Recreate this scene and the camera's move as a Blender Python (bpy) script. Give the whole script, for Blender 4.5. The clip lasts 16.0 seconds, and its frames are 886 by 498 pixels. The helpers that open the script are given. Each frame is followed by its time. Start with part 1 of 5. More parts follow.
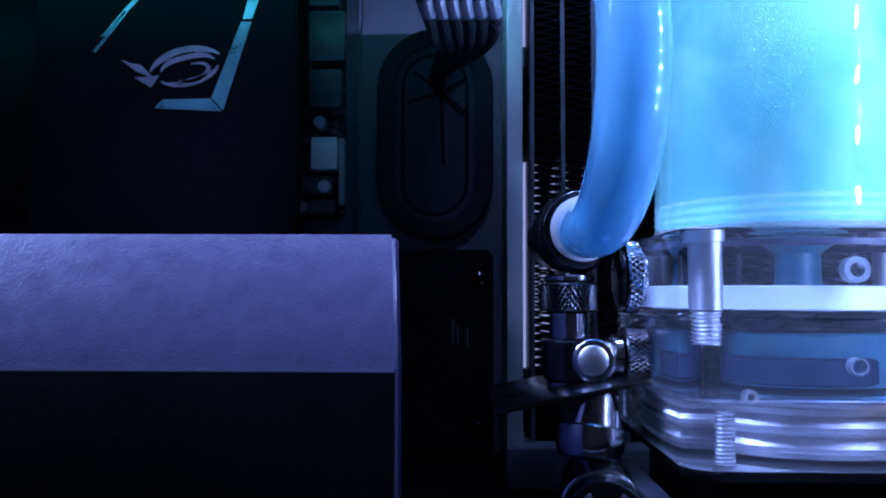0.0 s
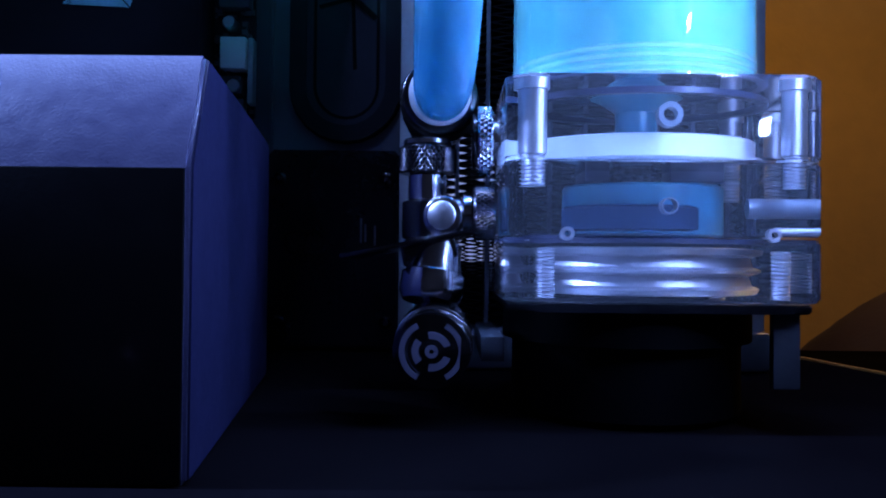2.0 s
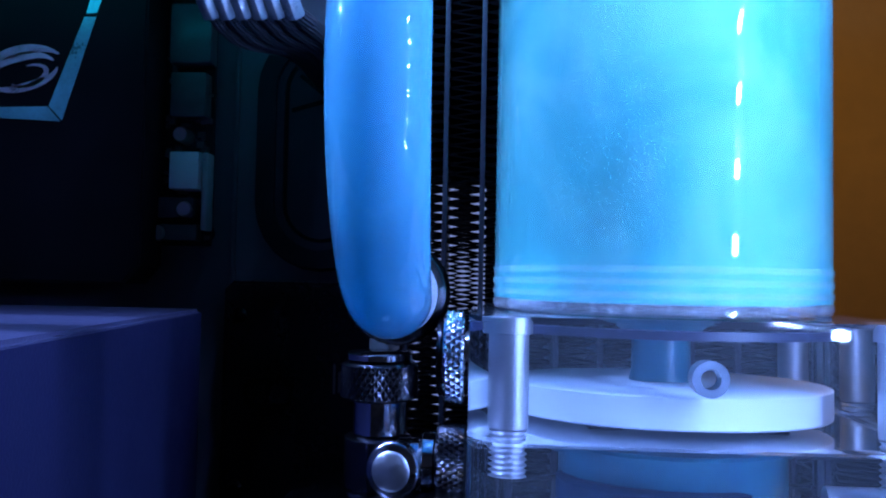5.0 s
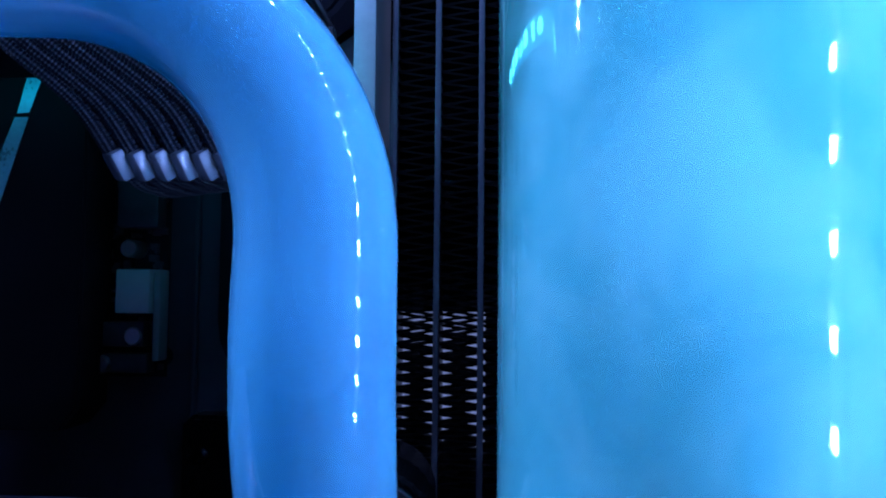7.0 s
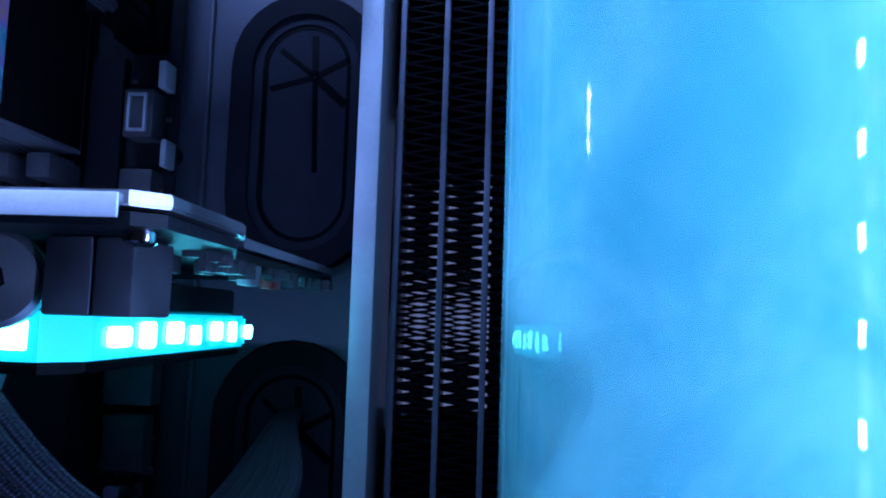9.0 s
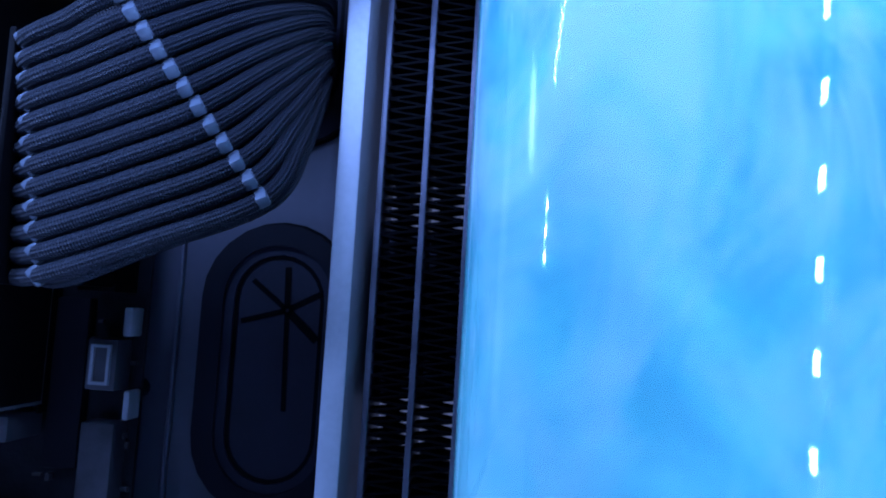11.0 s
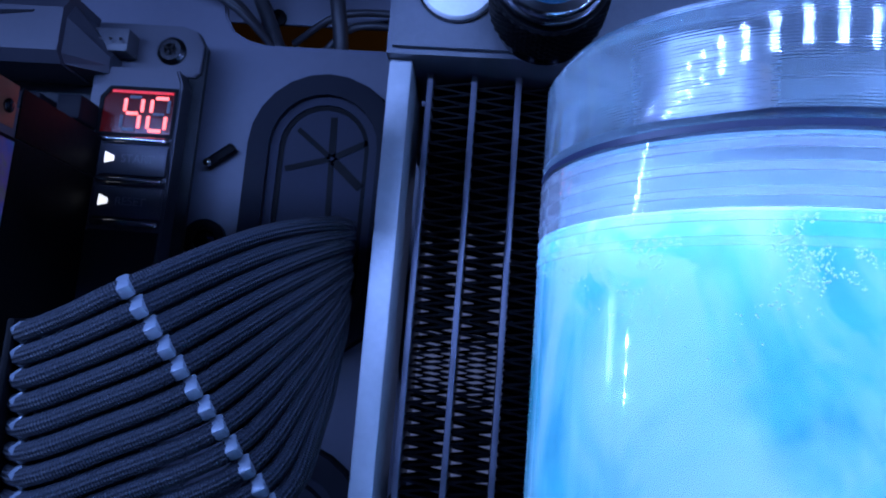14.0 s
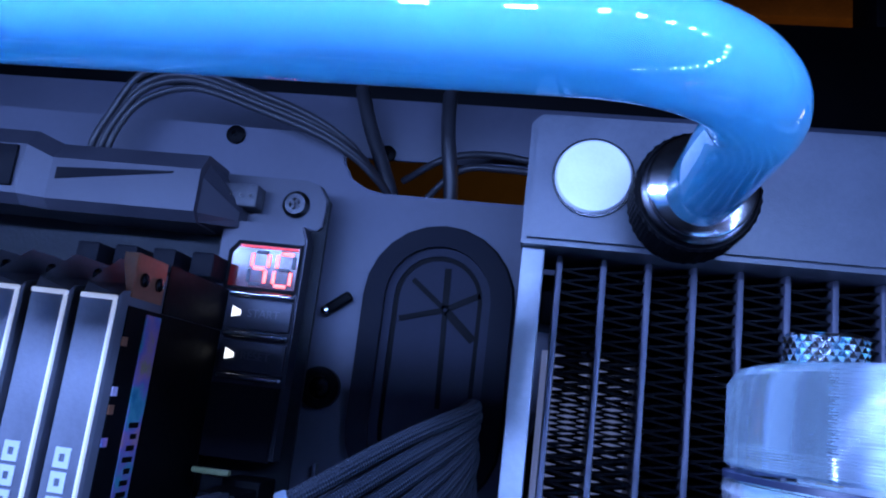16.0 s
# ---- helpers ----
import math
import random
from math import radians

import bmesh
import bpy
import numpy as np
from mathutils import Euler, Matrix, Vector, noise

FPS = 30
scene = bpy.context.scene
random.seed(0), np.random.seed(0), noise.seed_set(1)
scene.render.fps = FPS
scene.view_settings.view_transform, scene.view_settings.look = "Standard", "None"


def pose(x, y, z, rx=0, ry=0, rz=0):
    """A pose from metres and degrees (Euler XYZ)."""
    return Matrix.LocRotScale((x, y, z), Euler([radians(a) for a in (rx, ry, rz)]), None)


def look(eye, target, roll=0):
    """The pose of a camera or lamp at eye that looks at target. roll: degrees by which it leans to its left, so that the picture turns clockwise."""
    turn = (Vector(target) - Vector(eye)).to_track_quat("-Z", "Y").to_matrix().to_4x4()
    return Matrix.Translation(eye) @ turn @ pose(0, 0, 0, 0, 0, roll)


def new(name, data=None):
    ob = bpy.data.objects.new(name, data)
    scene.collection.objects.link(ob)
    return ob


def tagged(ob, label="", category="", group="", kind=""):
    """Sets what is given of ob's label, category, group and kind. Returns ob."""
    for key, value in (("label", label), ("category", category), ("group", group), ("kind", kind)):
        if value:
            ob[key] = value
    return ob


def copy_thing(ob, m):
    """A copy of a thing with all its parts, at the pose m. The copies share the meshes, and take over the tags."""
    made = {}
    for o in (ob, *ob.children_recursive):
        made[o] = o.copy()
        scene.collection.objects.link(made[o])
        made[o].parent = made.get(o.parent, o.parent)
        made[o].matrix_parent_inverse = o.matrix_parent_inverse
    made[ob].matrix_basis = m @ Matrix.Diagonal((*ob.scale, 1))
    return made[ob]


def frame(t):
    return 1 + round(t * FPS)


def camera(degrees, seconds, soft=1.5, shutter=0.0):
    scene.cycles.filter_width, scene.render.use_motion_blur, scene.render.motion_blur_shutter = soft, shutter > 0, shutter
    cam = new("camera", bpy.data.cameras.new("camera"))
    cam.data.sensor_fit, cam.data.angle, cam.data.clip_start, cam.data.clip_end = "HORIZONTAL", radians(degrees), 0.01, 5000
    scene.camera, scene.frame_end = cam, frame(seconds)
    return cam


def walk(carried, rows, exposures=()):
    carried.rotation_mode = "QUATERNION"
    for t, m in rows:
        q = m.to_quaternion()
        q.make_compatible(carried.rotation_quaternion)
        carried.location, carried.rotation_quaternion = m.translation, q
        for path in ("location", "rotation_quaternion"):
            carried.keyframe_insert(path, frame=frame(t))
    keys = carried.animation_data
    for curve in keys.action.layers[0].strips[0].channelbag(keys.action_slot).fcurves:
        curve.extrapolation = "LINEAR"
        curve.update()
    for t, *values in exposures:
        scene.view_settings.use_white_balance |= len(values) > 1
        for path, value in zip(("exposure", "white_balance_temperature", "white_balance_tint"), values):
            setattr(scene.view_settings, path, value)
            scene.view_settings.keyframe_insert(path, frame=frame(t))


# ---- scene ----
cam = camera(60.8, 16.0, soft=2.0)
PATH = [
    (0, (-0.08047, -0.18877, -0.01330), (-0.10010, 0.80943, 0.04337), 0.19),
    (0.5, (-0.07246, -0.18819, -0.01938), (-0.08501, 0.81029, 0.03419), -0.21),
    (1, (-0.06492, -0.18698, -0.02704), (-0.07292, 0.81243, 0.00644), -0.00),
    (1.5, (-0.05767, -0.19233, -0.03321), (-0.07030, 0.80736, -0.01148), 0.42),
    (2, (-0.04662, -0.19579, -0.04014), (-0.05453, 0.80410, -0.02697), 0.59),
    (2.5, (-0.03830, -0.19451, -0.04262), (-0.03327, 0.80547, -0.03843), 0.68),
    (3, (-0.03359, -0.18885, -0.03273), (-0.03082, 0.81106, -0.01931), 1.23),
    (3.5, (-0.03493, -0.18376, -0.01763), (-0.04401, 0.81566, 0.01542), 1.81),
    (3.7, (-0.03504, -0.17915, -0.01094), (-0.05406, 0.81974, 0.03217), 1.92),
    (5.8, (-0.03112, -0.12421, 0.00885), (-0.09318, 0.87309, 0.04825), 1.02),
    (6.2, (-0.03471, -0.11431, 0.01465), (-0.09368, 0.88029, 0.10004), 1.59),
    (6.6, (-0.03250, -0.11018, 0.02706), (-0.08207, 0.88654, 0.09099), 1.30),
    (7, (-0.03211, -0.11153, 0.03902), (-0.08835, 0.88488, 0.10223), 0.56),
    (7.5, (-0.02832, -0.10526, 0.05515), (-0.10247, 0.88867, 0.13632), 0.98),
    (8, (-0.02507, -0.10600, 0.07400), (-0.06360, 0.88900, 0.13000), 2.2),
    (8.5, (-0.02763, -0.10539, 0.09177), (-0.07249, 0.89104, 0.16340), 2.11),
    (9, (-0.03212, -0.10763, 0.10203), (-0.09457, 0.88596, 0.19623), 1.80),
    (9.2, (-0.03374, -0.10803, 0.10727), (-0.11354, 0.88266, 0.21751), 2.12),
    (11.3, (-0.02577, -0.10782, 0.18575), (-0.08631, 0.88662, 0.27194), 3.75),
    (11.5, (-0.02688, -0.10846, 0.19057), (-0.07943, 0.88467, 0.29516), 3.74),
    (12, (-0.03162, -0.10047, 0.20430), (-0.09228, 0.89040, 0.32469), 3.94),
    (12.5, (-0.02342, -0.10074, 0.21640), (-0.06682, 0.88828, 0.35763), 4.64),
    (13, (-0.02230, -0.10094, 0.22516), (-0.06552, 0.88802, 0.36692), 4.09),
    (13.5, (-0.02511, -0.10276, 0.22419), (-0.07293, 0.88432, 0.37709), 4.57),
    (14, (-0.03627, -0.10230, 0.22608), (-0.10456, 0.88298, 0.38283), 4.67),
    (14.5, (-0.04475, -0.10186, 0.23359), (-0.14020, 0.87849, 0.40623), 5.44),
    (15, (-0.05107, -0.10149, 0.23932), (-0.17474, 0.87264, 0.42843), 6.48),
    (15.5, (-0.05622, -0.10428, 0.24522), (-0.19290, 0.86717, 0.43912), 7.15),
    (16, (-0.05801, -0.11304, 0.25749), (-0.19455, 0.85689, 0.45899), 6.90),
]
walk(cam, [(t, look(e, g, r)) for t, e, g, r in PATH],
     [(0.0, 1.6, 7500, 16), (1.5, 1.58, 7000, 14), (3.7, 1.45, 6500, 11), (5.8, 1.05, 6500, 10), (7.0, 0.75, 6500, 10), (8.0, 0.5, 6500, 10),
      (9.2, 0.5, 6500, 10), (11.5, -0.2, 6500, 10), (13.0, -0.35, 6400, 10), (14.0, -0.28, 6400, 10), (15.0, 0.05, 6400, 10), (16.0, 0.15, 6500, 10)])

# ---- light ----
LED_COLOUR = (0.225, 0.385, 1.0, 1)
LED_POWER = 380.0
SIDE_POWER = 240.0
LEFT_POWER = 26000.0
world = bpy.data.worlds.new("room_dark")
world.use_nodes = True
world.node_tree.nodes["Background"].inputs[0].default_value = (0.02, 0.02, 0.035, 1)
world.node_tree.nodes["Background"].inputs[1].default_value = 0.08
scene.world = world
bulb = new("warm_room_lamp", bpy.data.lights.new("warm_room_lamp", "POINT"))
bulb.data.energy, bulb.data.color, bulb.data.shadow_soft_size = 1.0, (1.0, 0.62, 0.25), 0.08
bulb.location = (0.40, 0.42, 0.34)


# ---- materials ----
def mat(name, base, rough=0.5, metal=0.0, vary=0.25, scale=60.0, bump=0.0, bscale=400.0, coat=0.0, emit=None, power=0.0,
        glass=0.0, ior=1.49, island=False, sss=0.0):
    m = bpy.data.materials.new(name)
    m.use_nodes = True
    nt = m.node_tree
    p = nt.nodes["Principled BSDF"]
    p.inputs["Base Color"].default_value = (*base, 1)
    p.inputs["Roughness"].default_value = rough
    p.inputs["Metallic"].default_value = metal
    p.inputs["Coat Weight"].default_value = coat
    p.inputs["Coat Roughness"].default_value = 0.04
    p.inputs["IOR"].default_value = ior
    p.inputs["Transmission Weight"].default_value = glass
    p.inputs["Subsurface Weight"].default_value = sss
    p.inputs["Subsurface Radius"].default_value = (0.020, 0.036, 0.042)
    p.inputs["Subsurface Scale"].default_value = 1.0
    if emit:
        p.inputs["Emission Color"].default_value = (*emit, 1)
        p.inputs["Emission Strength"].default_value = power
    co = nt.nodes.new("ShaderNodeTexCoord")
    if vary:
        big = nt.nodes.new("ShaderNodeTexNoise")
        big.inputs["Scale"].default_value, big.inputs["Detail"].default_value = scale, 6
        nt.links.new(co.outputs["Object"], big.inputs["Vector"])
        fine = nt.nodes.new("ShaderNodeTexNoise")
        fine.inputs["Scale"].default_value, fine.inputs["Detail"].default_value = scale * 14, 3
        nt.links.new(co.outputs["Object"], fine.inputs["Vector"])
        both = nt.nodes.new("ShaderNodeMath")
        both.operation = "MULTIPLY_ADD"
        nt.links.new(fine.outputs["Fac"], both.inputs[0])
        both.inputs[1].default_value = 0.4
        nt.links.new(big.outputs["Fac"], both.inputs[2])
        ramp = nt.nodes.new("ShaderNodeMapRange")
        ramp.inputs["From Min"].default_value, ramp.inputs["From Max"].default_value = 0.4, 1.0
        ramp.inputs["To Min"].default_value, ramp.inputs["To Max"].default_value = 1 - vary, 1 + vary
        nt.links.new(both.outputs[0], ramp.inputs["Value"])
        mul = nt.nodes.new("ShaderNodeVectorMath")
        mul.operation = "SCALE"
        mul.inputs[0].default_value = base
        nt.links.new(ramp.outputs[0], mul.inputs["Scale"])
        nt.links.new(mul.outputs[0], p.inputs["Base Color"])
        rr = nt.nodes.new("ShaderNodeMapRange")
        rr.inputs["From Min"].default_value, rr.inputs["From Max"].default_value = 0.4, 1.0
        rr.inputs["To Min"].default_value, rr.inputs["To Max"].default_value = max(rough * 0.8, 0.0), min(rough * 1.25, 1.0)
        nt.links.new(both.outputs[0], rr.inputs["Value"])
        if glass < 0.5:
            nt.links.new(rr.outputs[0], p.inputs["Roughness"])
    if bump:
        bn = nt.nodes.new("ShaderNodeTexNoise")
        bn.inputs["Scale"].default_value, bn.inputs["Detail"].default_value = bscale, 1
        nt.links.new(co.outputs["Object"], bn.inputs["Vector"])
        bp = nt.nodes.new("ShaderNodeBump")
        bp.inputs["Strength"].default_value, bp.inputs["Distance"].default_value = min(bump * 1.6, 1.0), 0.14 / bscale
        nt.links.new(bn.outputs["Fac"], bp.inputs["Height"])
        nt.links.new(bp.outputs[0], p.inputs["Normal"])
    return m


def matte(m, level):
    """Weak gloss for dull coatings."""
    m.node_tree.nodes["Principled BSDF"].inputs["Specular IOR Level"].default_value = level
    return m


def braid(name, base):
    """Woven cable sleeve: fine diagonal weave in colour and relief along the object's own length."""
    m = mat(name, base, 0.6, 0, 0)
    nt, p = m.node_tree, m.node_tree.nodes["Principled BSDF"]
    uv = nt.nodes.new("ShaderNodeUVMap")
    waves = []
    for k in (1, -1):
        mp = nt.nodes.new("ShaderNodeMapping")
        mp.inputs["Scale"].default_value = (6.0 * k, 900.0, 1)
        nt.links.new(uv.outputs[0], mp.inputs["Vector"])
        sep = nt.nodes.new("ShaderNodeSeparateXYZ")
        nt.links.new(mp.outputs[0], sep.inputs[0])
        add = nt.nodes.new("ShaderNodeMath")
        nt.links.new(sep.outputs[0], add.inputs[0]), nt.links.new(sep.outputs[1], add.inputs[1])
        tau = nt.nodes.new("ShaderNodeMath")
        tau.operation = "MULTIPLY"
        tau.inputs[1].default_value = 6.28318
        nt.links.new(add.outputs[0], tau.inputs[0])
        sn = nt.nodes.new("ShaderNodeMath")
        sn.operation = "SINE"
        nt.links.new(tau.outputs[0], sn.inputs[0])
        waves.append(sn)
    prod = nt.nodes.new("ShaderNodeMath")
    prod.operation = "MULTIPLY"
    nt.links.new(waves[0].outputs[0], prod.inputs[0]), nt.links.new(waves[1].outputs[0], prod.inputs[1])
    mr = nt.nodes.new("ShaderNodeMapRange")
    mr.inputs["From Min"].default_value, mr.inputs["From Max"].default_value = -1, 1
    mr.inputs["To Min"].default_value, mr.inputs["To Max"].default_value = 0.45, 1.6
    nt.links.new(prod.outputs[0], mr.inputs["Value"])
    mul = nt.nodes.new("ShaderNodeVectorMath")
    mul.operation = "SCALE"
    mul.inputs[0].default_value = base
    nt.links.new(mr.outputs[0], mul.inputs["Scale"])
    nt.links.new(mul.outputs[0], p.inputs["Base Color"])
    bp = nt.nodes.new("ShaderNodeBump")
    bp.inputs["Strength"].default_value, bp.inputs["Distance"].default_value = 0.8, 0.0004
    nt.links.new(prod.outputs[0], bp.inputs["Height"])
    nt.links.new(bp.outputs[0], p.inputs["Normal"])
    return m


def pastel(name, base, light, scale, rough=0.35, foam=None, sss=0.9):
    """Opaque pastel coolant with slow swirls of paler pigment; foam: tint of the clouds that gather towards the top."""
    m = mat(name, base, rough, 0, 0, sss=sss)
    nt, p = m.node_tree, m.node_tree.nodes["Principled BSDF"]
    co = nt.nodes.new("ShaderNodeTexCoord")

    def cloud(size, detail, twist, lo, hi, squash):
        n = nt.nodes.new("ShaderNodeTexNoise")
        n.inputs["Scale"].default_value, n.inputs["Detail"].default_value, n.inputs["Distortion"].default_value = size, detail, twist
        mp = nt.nodes.new("ShaderNodeMapping")
        mp.inputs["Scale"].default_value = (1, 1, squash)
        nt.links.new(co.outputs["Object"], mp.inputs["Vector"]), nt.links.new(mp.outputs[0], n.inputs["Vector"])
        r = nt.nodes.new("ShaderNodeMapRange")
        r.interpolation_type = "SMOOTHSTEP"
        r.inputs["From Min"].default_value, r.inputs["From Max"].default_value = lo, hi
        nt.links.new(n.outputs["Fac"], r.inputs["Value"])
        return r.outputs[0]

    def blend(fac, a, b):
        mx = nt.nodes.new("ShaderNodeMix")
        mx.data_type = "RGBA"
        for key, v in (("A", a), ("B", b)):
            if isinstance(v, tuple):
                mx.inputs[key].default_value = (*v, 1)
            else:
                nt.links.new(v, mx.inputs[key])
        nt.links.new(fac, mx.inputs["Factor"])
        return mx.outputs["Result"]

    colour = blend(cloud(scale, 7, 0.7, 0.34, 0.70, 0.85), base, light)
    if foam:
        sep = nt.nodes.new("ShaderNodeSeparateXYZ")
        nt.links.new(co.outputs["Object"], sep.inputs[0])
        deep = (base[0], base[1] * 0.82, base[2] * 0.88)
        for tint, size, detail, twist, lo, hi, squash, z0, z1 in ((deep, 46, 6, 0.9, 0.40, 0.66, 0.9, 0.12, 0.20), (foam, 40, 8, 1.3, 0.42, 0.68, 0.75, 0.13, 0.22),
                                                                  (foam, 110, 9, 0.8, 0.50, 0.60, 1.0, 0.226, 0.242)):
            rise = nt.nodes.new("ShaderNodeMapRange")
            rise.inputs["From Min"].default_value, rise.inputs["From Max"].default_value = z0, z1
            nt.links.new(sep.outputs[2], rise.inputs["Value"])
            mul = nt.nodes.new("ShaderNodeMath")
            mul.operation = "MULTIPLY"
            nt.links.new(rise.outputs[0], mul.inputs[0]), nt.links.new(cloud(size, detail, twist, lo, hi, squash), mul.inputs[1])
            colour = blend(mul.outputs[0], colour, tint)
    nt.links.new(colour, p.inputs["Base Color"])
    return m


def lathe_turned(m):
    """Fine turning marks round an upright part, which draw highlights out lengthwise."""
    nt = m.node_tree
    co, w, bp = nt.nodes.new("ShaderNodeTexCoord"), nt.nodes.new("ShaderNodeTexWave"), nt.nodes.new("ShaderNodeBump")
    w.bands_direction, w.wave_profile = "Z", "SIN"
    w.inputs["Scale"].default_value, w.inputs["Distortion"].default_value = 900, 0.6
    bp.inputs["Strength"].default_value, bp.inputs["Distance"].default_value = 0.06, 0.0002
    nt.links.new(co.outputs["Object"], w.inputs["Vector"]), nt.links.new(w.outputs["Fac"], bp.inputs["Height"])
    nt.links.new(bp.outputs[0], nt.nodes["Principled BSDF"].inputs["Normal"])
    return m


M_WALL = mat("ochre_wall_paint", (0.42, 0.25, 0.07), 0.85, vary=0.18, scale=3, bump=0.3, bscale=90)
M_DARKCLOTH = mat("brown_cloth", (0.026, 0.010, 0.006), 0.9, vary=0.3, scale=12, bump=0.4, bscale=300)
M_ROOM = mat("dim_room_surface", (0.12, 0.10, 0.09), 0.9, vary=0.2, scale=3)
M_DESK = matte(mat("dark_desk", (0.004, 0.003, 0.002), 0.8, vary=0.4, scale=25, bump=0.1), 0.0)
M_STEEL = mat("dark_painted_steel", (0.085, 0.088, 0.12), 0.5, 0.0, vary=0.14, scale=26, bump=0.18, bscale=2600)
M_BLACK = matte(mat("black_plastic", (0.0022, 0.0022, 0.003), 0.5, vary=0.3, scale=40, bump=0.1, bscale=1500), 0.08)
# Cover's side sheet: the shade on that face is put into the colour.
M_SIDESHADE = matte(mat("shaded_side_coating", (0.016, 0.017, 0.052), 0.36, vary=0.12, scale=60, bump=0.3, bscale=1900), 0.2)
M_BASE = matte(mat("flat_black_base", (0.004, 0.0034, 0.0042), 0.9, vary=0.3, scale=30), 0.0)
M_TRAY = matte(mat("satin_black_plastic", (0.006, 0.006, 0.009), 0.28, vary=0.3, scale=40, bump=0.1, bscale=900), 0.25)
M_RUBBER = matte(mat("black_rubber", (0.012, 0.013, 0.019), 0.75, vary=0.2, scale=60, bump=0.15, bscale=1800), 0.15)
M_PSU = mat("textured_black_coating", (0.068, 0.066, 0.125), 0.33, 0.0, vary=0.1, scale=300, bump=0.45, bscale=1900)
M_RADPAINT = mat("black_radiator_paint", (0.08, 0.088, 0.11), 0.36, vary=0.22, scale=60, bump=0.28, bscale=1900)
M_RADEDGE = mat("grey_radiator_edge", (0.42, 0.45, 0.48), 0.42, 0.2, vary=0.16, scale=45, bump=0.2, bscale=1800)
M_FLATTUBE = mat("radiator_flat_tube", (0.10, 0.10, 0.13), 0.4, 0.3, vary=0.3, scale=90, bump=0.2)
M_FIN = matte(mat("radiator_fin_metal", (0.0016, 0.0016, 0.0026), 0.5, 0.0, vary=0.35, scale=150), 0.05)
M_CHROME = mat("chrome", (0.75, 0.75, 0.78), 0.12, 1.0, vary=0.12, scale=120, bump=0.04)
M_DARKCHROME = mat("black_nickel", (0.09, 0.09, 0.10), 0.22, 1.0, vary=0.2, scale=140, bump=0.05)
M_SILVER = mat("brushed_silver", (0.62, 0.62, 0.66), 0.38, 1.0, vary=0.16, scale=90, bump=0.12, bscale=1500)
M_BADGE = mat("white_badge", (0.82, 0.83, 0.85), 0.4, 0.0, vary=0.08, scale=120, bump=0.2, bscale=900)
M_ACRYL = mat("clear_acrylic", (0.96, 0.98, 1.0), 0.02, 0, 0, glass=0.95, ior=1.49)
M_TUBEWALL = mat("clear_tube_acrylic", (0.96, 0.98, 1.0), 0.03, 0, 0, glass=0.95, ior=1.49)
M_CAP = lathe_turned(mat("milky_clear_acrylic", (0.72, 0.88, 0.94), 0.06, 0, 0, glass=0.92, ior=1.49))
M_FILM = mat("pale_neck_film", (0.34, 0.50, 0.50), 0.3, 0, 0.12, scale=200, glass=0.82, ior=1.35)
M_BLOCK = mat("cloudy_clear_acrylic", (0.84, 0.92, 1.0), 0.03, 0, 0, glass=0.955, ior=1.42)
M_FROST = mat("frosted_acrylic", (0.70, 0.76, 0.82), 0.45, 0, vary=0.08, scale=80, bump=0.2, bscale=900)
M_COMB = mat("clear_comb_plastic", (0.15, 0.18, 0.22), 0.3, 0, vary=0.12, scale=150, coat=0.6)
M_SLEEVE = braid("black_braided_sleeve", (0.011, 0.015, 0.025))
M_WIRE = mat("black_wire", (0.03, 0.03, 0.035), 0.4, vary=0.3, scale=100, bump=0.2)
M_PCB = matte(mat("black_circuit_board", (0.012, 0.014, 0.017), 0.45, vary=0.4, scale=180, bump=0.4, bscale=900), 0.15)
M_SINK = mat("gunmetal_heatsink", (0.048, 0.048, 0.062), 0.42, 0.3, vary=0.14, scale=60, bump=0.25, bscale=2600)
M_PCH = matte(mat("black_heatsink", (0.006, 0.006, 0.009), 0.6, 0.0, vary=0.25, scale=60, bump=0.15, bscale=2000), 0.12)
M_RAM = mat("brushed_grey_aluminium", (0.16, 0.165, 0.19), 0.5, 0.5, vary=0.2, scale=70, bump=0.3, bscale=1300)
M_LIGHTBAR = mat("pale_light_bar", (0.8, 0.8, 0.8), 0.4, emit=(0.75, 0.82, 1.0), power=0.3, vary=0)
M_TEAL = mat("iridescent_teal_print", (0.22, 0.68, 0.78), 0.3, 0.5, vary=0.3, scale=70)
M_ROSE = mat("iridescent_pink_print", (0.80, 0.68, 0.85), 0.3, 0.5, vary=0.35, scale=160)
def iridescent(name):
    """Sticker foil whose tint wanders through teal, violet, pink and gold."""
    m = mat(name, (0.3, 0.5, 0.6), 0.25, 0.6, 0, bump=0.3, bscale=700)
    nt = m.node_tree
    co, n1, cr = nt.nodes.new("ShaderNodeTexCoord"), nt.nodes.new("ShaderNodeTexNoise"), nt.nodes.new("ShaderNodeValToRGB")
    n1.inputs["Scale"].default_value, n1.inputs["Detail"].default_value = 110, 3
    nt.links.new(co.outputs["Object"], n1.inputs["Vector"]), nt.links.new(n1.outputs["Fac"], cr.inputs["Fac"])
    el = cr.color_ramp.elements
    el[0].position, el[0].color = 0.30, (0.05, 0.35, 0.55, 1)
    el[1].position, el[1].color = 0.72, (0.75, 0.55, 0.25, 1)
    for pos, c in ((0.42, (0.15, 0.65, 0.75, 1)), (0.52, (0.45, 0.35, 0.85, 1)), (0.62, (0.80, 0.40, 0.65, 1))):
        el.new(pos).color = c
    nt.links.new(cr.outputs["Color"], nt.nodes["Principled BSDF"].inputs["Base Color"])
    return m


